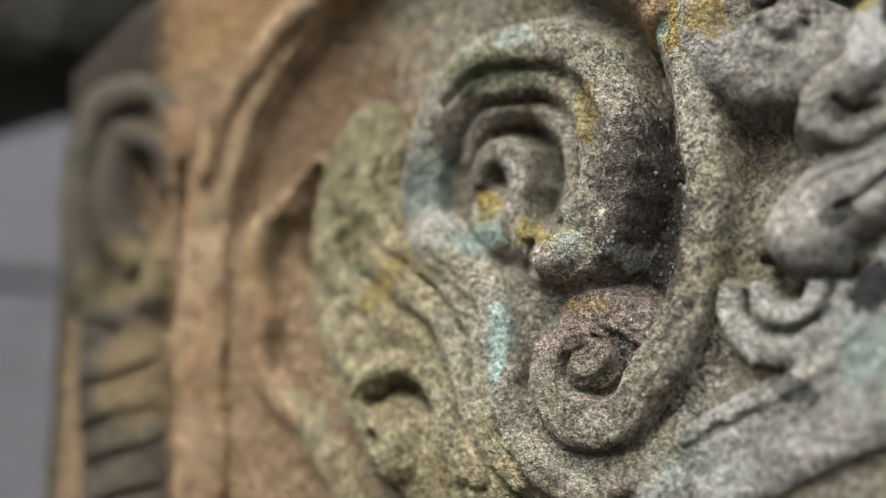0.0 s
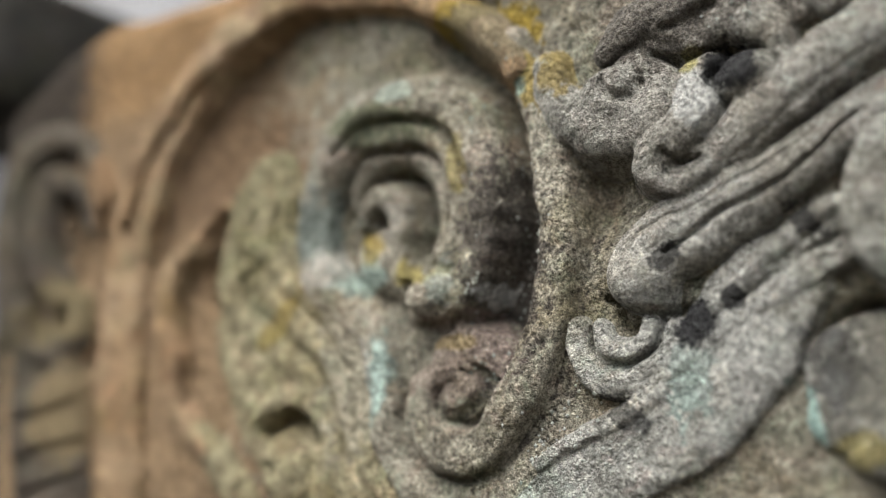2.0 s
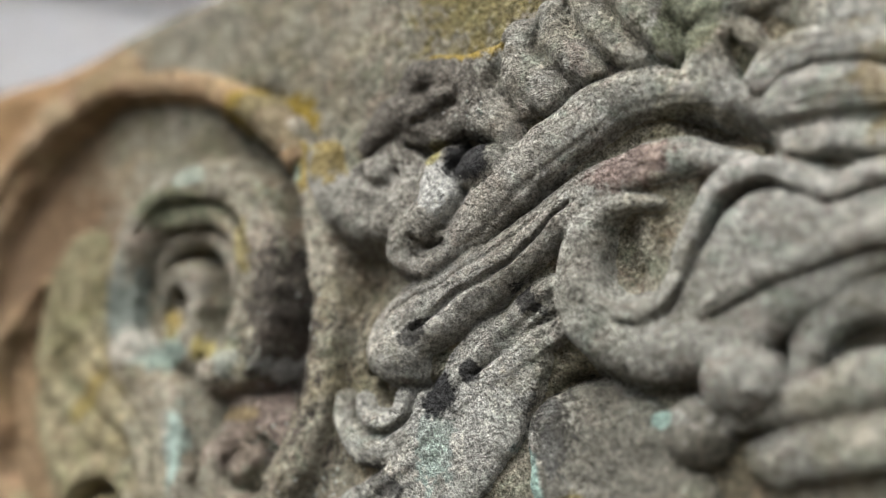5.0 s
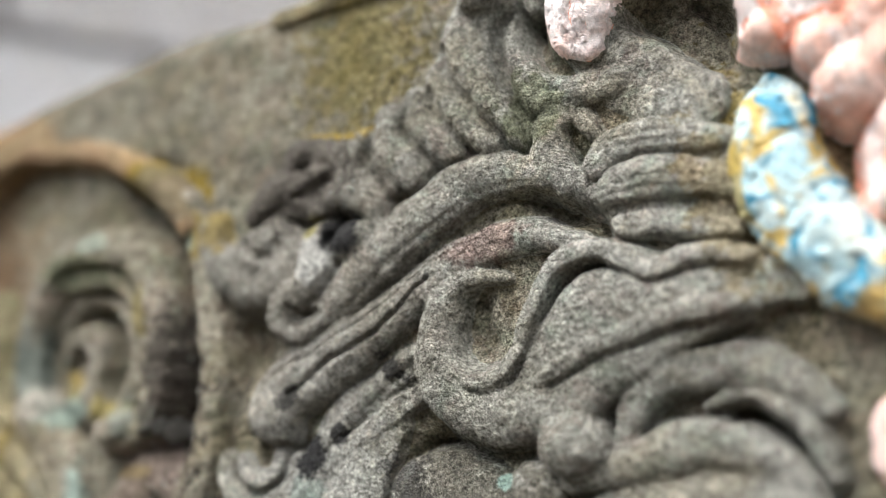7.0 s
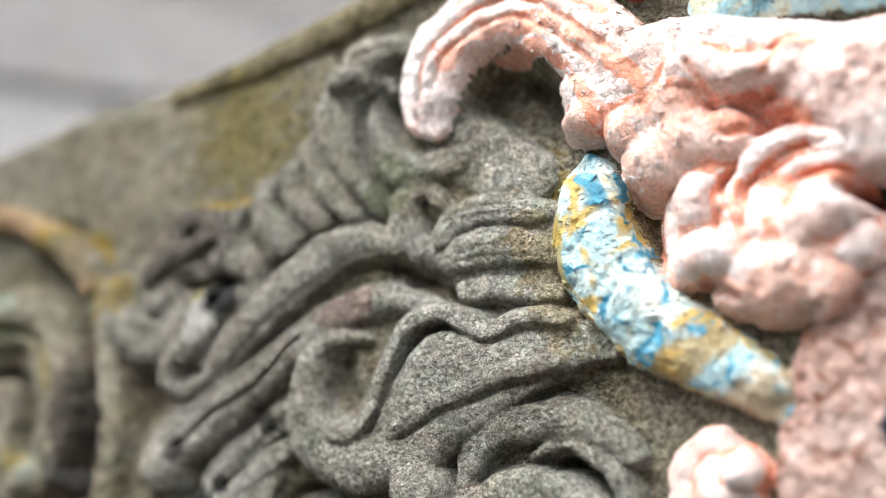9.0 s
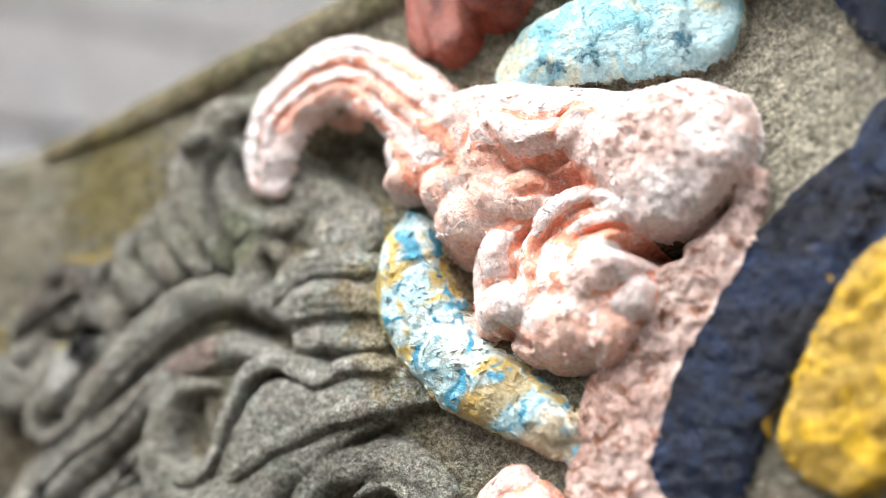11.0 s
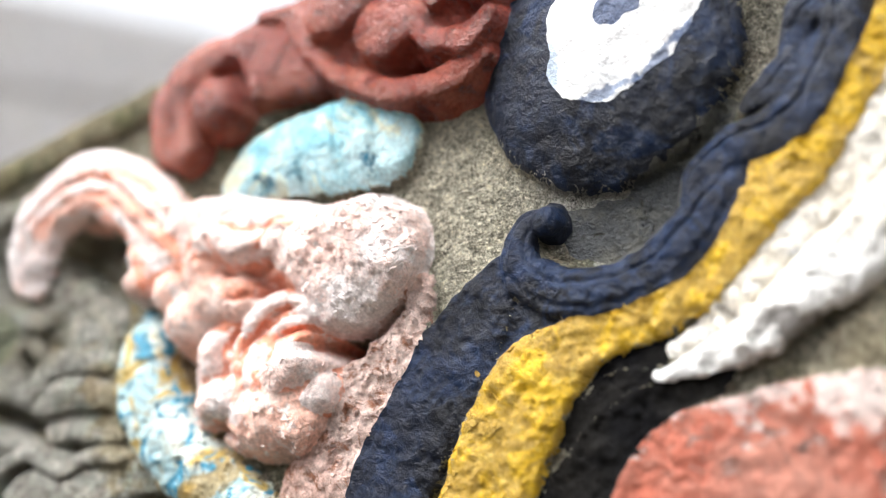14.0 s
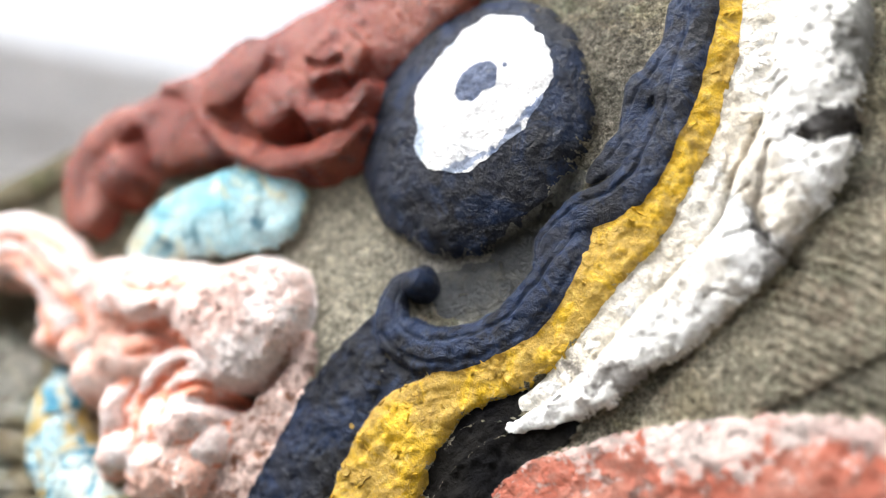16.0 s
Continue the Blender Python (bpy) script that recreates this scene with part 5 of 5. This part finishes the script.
# deep cuts between the painted forms
carve("cut", PINK, "", sweep([(0.224, 1.326, 0.0031), (0.231, 1.323, 0.0044), (0.240, 1.323, 0.0031)], dig=0.014), sweep([(0.235, 1.328, 0.0020), (0.249, 1.328, 0.0027), (0.261, 1.334, 0.0022)], dig=0.008),
      sweep([(0.171, 1.303, 0.0020), (0.176, 1.300, 0.0027), (0.181, 1.297, 0.0018)], dig=0.007), sweep([(0.186, 1.289, 0.0017), (0.196, 1.286, 0.0020), (0.208, 1.289, 0.0018)], dig=0.003),
      sweep([(0.187, 1.355, 0.0018), (0.202, 1.356, 0.0019), (0.219, 1.350, 0.0018), (0.226, 1.342, 0.0015)], dig=0.004),
      sweep([(0.177, 1.320, 0.0016), (0.179, 1.334, 0.0021), (0.188, 1.342, 0.0021)], dig=0.004),
      sweep([(0.104, 1.406, 0.0031), (0.115, 1.396, 0.0047), (0.125, 1.383, 0.0042)], dig=0.008))

# ---- the carved face, composed into one continuous surface and cut into its parts ----
cols, rows = 1660, 570
gx = np.linspace(-0.532, 0.62, cols)
top = np.interp(gx, [a for a, b in TOP], [b for a, b in TOP])
top = np.convolve(np.pad(top, 18, "edge"), np.ones(37) / 37, "valid")
share = np.linspace(0, 1, rows)
zz = 1.13 + (top[None] - 1.13) * share[:, None]
xx = np.broadcast_to(gx, zz.shape).copy()
at = np.column_stack([xx.ravel(), np.zeros(xx.size), zz.ravel()])
# chiselled lines waver
sx = (xx.ravel() + 0.0016 * hash_noise(at, 70, 5) + 0.0008 * hash_noise(at, 190, 6))
sz = (zz.ravel() + 0.0016 * hash_noise(at, 70, 7) + 0.0008 * hash_noise(at, 190, 8))
chips = hash_noise(at, 160, 9) + 0.6 * hash_noise(at, 380, 10)
nicks = 0.6 * hash_noise(at, 420, 13) + np.random.RandomState(3).uniform(-0.9, 0.9, xx.size) - 0.15
height = np.zeros(xx.size)
for path, depth in HOLLOWS:
    height -= depth * away(sx, sz, path, 1.15)
owner = np.zeros(xx.size, int)
wear = np.full(xx.size, 0.0012)
for number, (name, material, label, shapes, parent, coat, amount) in enumerate(CARVED, 1):
    for shape, (xa, xb, za, zb), ragged, dig in shapes:
        k = np.nonzero((sx > xa) & (sx < xb) & (sz > za) & (sz < zb))[0]
        h, w = shape(sx[k], sz[k])
        if dig:
            height[k] -= dig * np.exp(-(w / 0.95) ** 2.2)
            continue
        if coat:
            on = w + ragged * chips[k] < 1
            k = k[on]
            height[k] += coat
        else:
            h = h + ragged * 0.001 * chips[k]
            old, soft = height[k], 0.0024
            blend = np.clip(0.5 + 0.5 * (h - old) / soft, 0, 1)
            height[k] = old * (1 - blend) + h * blend + soft * blend * (1 - blend)
            held = h > old
            if ragged:  # paint chipped away along its edges
                held &= w + 0.16 * ragged * nicks[k] < 1.0
            wear[k[h > old]] = amount
            k = k[held]
        owner[k] = number
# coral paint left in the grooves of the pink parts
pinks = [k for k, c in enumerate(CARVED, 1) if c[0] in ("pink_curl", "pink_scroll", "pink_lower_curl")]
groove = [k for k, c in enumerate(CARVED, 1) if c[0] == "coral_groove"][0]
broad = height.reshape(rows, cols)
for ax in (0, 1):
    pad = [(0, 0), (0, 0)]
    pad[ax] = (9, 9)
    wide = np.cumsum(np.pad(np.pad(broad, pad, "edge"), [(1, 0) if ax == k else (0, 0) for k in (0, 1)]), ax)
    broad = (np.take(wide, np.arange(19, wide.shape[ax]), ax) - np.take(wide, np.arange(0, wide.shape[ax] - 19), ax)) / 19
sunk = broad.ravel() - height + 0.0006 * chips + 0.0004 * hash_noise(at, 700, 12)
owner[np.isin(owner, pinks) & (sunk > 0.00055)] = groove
at[:, 1] = height
height += rough(at, 1.0) * wear
rim = np.clip((top[None] - zz) / 0.016, 0, 1)
height = height.reshape(rows, cols) - 0.014 * (1 - np.sqrt(1 - (1 - rim) ** 2))
face = np.stack([xx, Y0 - height, zz], 2)
owner = owner.reshape(rows, cols)[:-1, :-1]
# round the stair-steps off the lines between parts
edge = np.zeros((rows, cols), bool)
around = np.stack([owner[:-1, :-1], owner[1:, :-1], owner[:-1, 1:], owner[1:, 1:]])
edge[1:-1, 1:-1] = (around != around[:1]).any(0)
for _ in range(3):
    total, count = np.zeros_like(face), np.zeros((rows, cols, 1))
    for ax, step in ((0, 1), (0, -1), (1, 1), (1, -1)):
        e = np.roll(edge, step, ax)[:, :, None]
        total += np.roll(face, step, ax) * e
        count += e
    mean = total / np.maximum(count, 1)
    pull = (edge[:, :, None] & (count > 1)) * 0.5
    face = face * (1 - pull) + mean * pull
flat = face.reshape(-1, 3)
r, c = np.divmod(np.arange((rows - 1) * (cols - 1)), cols - 1)
corner = r * cols + c
quads = np.column_stack([corner, corner + 1, corner + cols + 1, corner + cols])
owners = owner.ravel()


def cut(number):
    f = quads[owners == number]
    used, back_index = np.unique(f, return_inverse=True)
    return flat[used], back_index.reshape(f.shape)


# the block itself: its share of the face, its plain foot, top and back
p, f = cut(0)
foot = np.concatenate([np.stack([np.stack([gx, np.full(cols, Y0), np.full(cols, z)], 1) for z in (0.0, 0.4, 0.8, 1.0)]), face[:1]])
crown = np.concatenate([face[-1:], np.stack([np.stack([gx, np.full(cols, Y0 + y) + 0.002 * hash_noise(np.stack([gx, gx * 0 + y, top], 1), 40), top + dz], 1) for y, dz in ((0.022, 0.002), (0.035, 0.003), (0.06, 0.004), (0.12, 0.0), (0.2, -0.01), (0.25, -0.02), (0.26, -0.05), (0.26, -1.3))])])


def strip(s):
    n, m = s.shape[:2]
    r, c = np.divmod(np.arange((n - 1) * (m - 1)), m - 1)
    a = r * m + c
    return s.reshape(-1, 3), np.column_stack([a, a + 1, a + m + 1, a + m])


sides = []
for x, end in ((gx[0], 0), (gx[-1], -1)):
    z = top[end] - 0.02
    wall_side = np.array([[(x, Y0 + 0.004, 0), (x, Y0 + 0.004, 0.7), (x, Y0 + 0.004, z)], [(x, Y0 + 0.26, 0), (x, Y0 + 0.26, 0.7), (x, Y0 + 0.26, z)]])
    sides.append(strip(wall_side if end else wall_side[::-1]))
for q, g in (strip(foot), strip(crown), *sides):
    f = np.vstack([f, g + len(p)])
    p = np.vstack([p, q])
made = {}
bm = bmesh.new()
bmesh.ops.create_cube(bm, size=1.0)
bmesh.ops.bevel(bm, geom=list(bm.edges), offset=0.28, segments=5, affect="EDGES", profile=0.5)
bmesh.ops.subdivide_edges(bm, edges=list(bm.edges), cuts=2, use_grid_fill=True)
for v in bm.verts:
    v.co = Vector((-0.775 + 0.49 * v.co.x, Y0 + 0.06 + 0.20 * v.co.y, 1.496 + 0.085 * v.co.z + 0.32 * min(0.0, v.co.z) * max(0.0, v.co.x - 0.1)))
    k = np.array([v.co[:]])
    v.co += Vector((0, 0.010 * hash_noise(k, 22, 3)[0], 0.008 * hash_noise(k, 16, 4)[0]))
me = bpy.data.meshes.new("corner_bracket")
bm.to_mesh(me)
bm.free()
me.shade_smooth()
# lightly mossy stone, coloured near black to carry the underside's shade
me.materials.append(stone("shade_dark_mossy_stone", (0.085, 0.08, 0.07), (0.05, 0.047, 0.04), (0.02, 0.019, 0.016), black=0.6, moss=0.2, grain=0.5))
ob = new("corner_bracket", me)
ob.parent, ob.matrix_parent_inverse = relief, relief.matrix_world.inverted()
tagged(ob, "mossy rounded bracket at the block's far corner, underside shade in its colour")
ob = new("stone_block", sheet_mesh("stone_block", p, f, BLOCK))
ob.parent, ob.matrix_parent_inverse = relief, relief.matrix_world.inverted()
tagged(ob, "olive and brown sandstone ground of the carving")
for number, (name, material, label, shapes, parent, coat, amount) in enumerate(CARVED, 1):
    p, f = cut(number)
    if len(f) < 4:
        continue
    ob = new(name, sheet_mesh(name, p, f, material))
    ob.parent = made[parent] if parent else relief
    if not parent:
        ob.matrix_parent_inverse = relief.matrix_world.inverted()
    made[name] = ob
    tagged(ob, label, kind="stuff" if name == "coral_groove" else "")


# ---- small loose-edged pieces on the face: lifted paint, lichen crumbs ----
slope_z, slope_x = np.gradient(height, float(np.mean(np.diff(zz[:, 0]))), float(gx[1] - gx[0]))
names = [""] + [c[0] for c in CARVED]


def flakes(name, owners_named, count, size, material, label, parent_name, seed, tip=0.35, thick=0.0004):
    """Thin irregular scales lying on the carved face, some with a lifted edge, joined as one part."""
    pick = np.random.RandomState(seed)
    wanted = np.isin(owner, [k for k, n in enumerate(names) if n in owners_named])
    cells = np.argwhere(wanted)
    cells = cells[pick.choice(len(cells), min(count, len(cells)), replace=False)]
    vs, fs = [], []
    for row, col in cells:
        p = face[row, col]
        nrm = np.array([-slope_x[row, col], -1.0, -slope_z[row, col]])
        nrm = nrm / np.linalg.norm(nrm) + tip * pick.uniform(-1, 1, 3)
        nrm /= np.linalg.norm(nrm)
        a = np.cross(nrm, (0.3, 0.2, 0.9))
        a /= np.linalg.norm(a)
        b = np.cross(nrm, a)
        n, r = pick.randint(5, 8), size * pick.uniform(0.5, 1.3)
        ang = np.sort(pick.uniform(0, 2 * np.pi, n))
        rad = r * pick.uniform(0.6, 1.2, n)
        ring = p + np.outer(rad * np.cos(ang), a) + np.outer(rad * np.sin(ang), b)
        k = len(vs)
        vs += list(ring + nrm * thick) + list(ring - nrm * thick)
        fs.append([k + i for i in range(n)])
        fs += [[k + i, k + n + i, k + n + (i + 1) % n, k + (i + 1) % n] for i in range(n)]
    me = bpy.data.meshes.new(name)
    me.from_pydata([tuple(v) for v in vs], [], fs)
    me.materials.append(material)
    ob = new(name, me)
    ob.parent = made[parent_name]
    return tagged(ob, label, kind="stuff")


flakes("flaking_paint", ("pink_boss",), 260, 0.0015, PINK, "crackled scales of pink paint", "pink_boss", 8, 0.22)
flakes("flaking_paint", ("pink_curl", "coral_groove"), 200, 0.0014, PINK, "lifted flakes of pink paint", "pink_curl", 1)
flakes("flaking_paint", ("pink_scroll", "pink_bead", "coral_lump", "pink_lower_curl"), 160, 0.0014, PINK, "lifted flakes of pink paint", "pink_scroll", 2)
flakes("flaking_paint", ("pink_strip",), 500, 0.0014, PINK_STONE, "crumbling pink wash", "pink_strip", 3)
flakes("flaking_paint", ("white_fold", "cream_strip"), 130, 0.0026, WHITE_WORN, "lifted flakes of white paint", "white_fold", 4, 0.12)
flakes("flaking_paint", ("yellow_band",), 160, 0.0018, YELLOW, "thick flakes of yellow paint", "yellow_band", 5, 0.3)
flakes("flaking_paint", ("blue_crescent",), 160, 0.0016, BLUE, "chips of glossy paint", "blue_crescent", 6, 0.25)

CRUMB = stone("pale_lichen", (0.62, 0.64, 0.58), (0.52, 0.55, 0.50), (0.36, 0.38, 0.34), black=0.0, grain=0.3)
pick = np.random.RandomState(11)
vs, fs = [], []
for x, z, spread, count in ((-0.170, 1.269, 0.005, 22), (-0.154, 1.263, 0.005, 22), (-0.152, 1.292, 0.010, 34), (-0.158, 1.332, 0.012, 26), (-0.141, 1.199, 0.010, 36), (-0.219, 1.328, 0.006, 18), (-0.197, 1.300, 0.004, 12), (-0.167, 1.233, 0.004, 16), (-0.121, 1.214, 0.010, 30), (-0.053, 1.353, 0.006, 14), (-0.165, 1.351, 0.008, 14)):
    for _ in range(count):
        cx, cz = x + pick.normal(0, spread), z + pick.normal(0, spread)
        col = int(np.clip(np.searchsorted(gx, cx), 1, cols - 2))
        row = int(np.clip((cz - 1.13) / (top[col] - 1.13) * (rows - 1), 1, rows - 2))
        p, r, k = face[row, col], pick.uniform(0.0004, 0.0013), len(vs)
        vs += [tuple(p + r * pick.uniform(0.6, 1.3) * np.array(d)) for d in ((1, 0, 0), (-1, 0, 0), (0, 1, 0), (0, -1, 0), (0, 0, 1), (0, 0, -1))]
        fs += [[k + a, k + b, k + c] for a in (0, 1) for b in (2, 3) for c in (4, 5)]
me = bpy.data.meshes.new("pale_lichen")
me.from_pydata(vs, [], fs)
me.materials.append(CRUMB)
ob = new("pale_lichen", me)
ob.parent, ob.matrix_parent_inverse = relief, relief.matrix_world.inverted()
tagged(ob, "crumbs of pale grey lichen", kind="stuff")
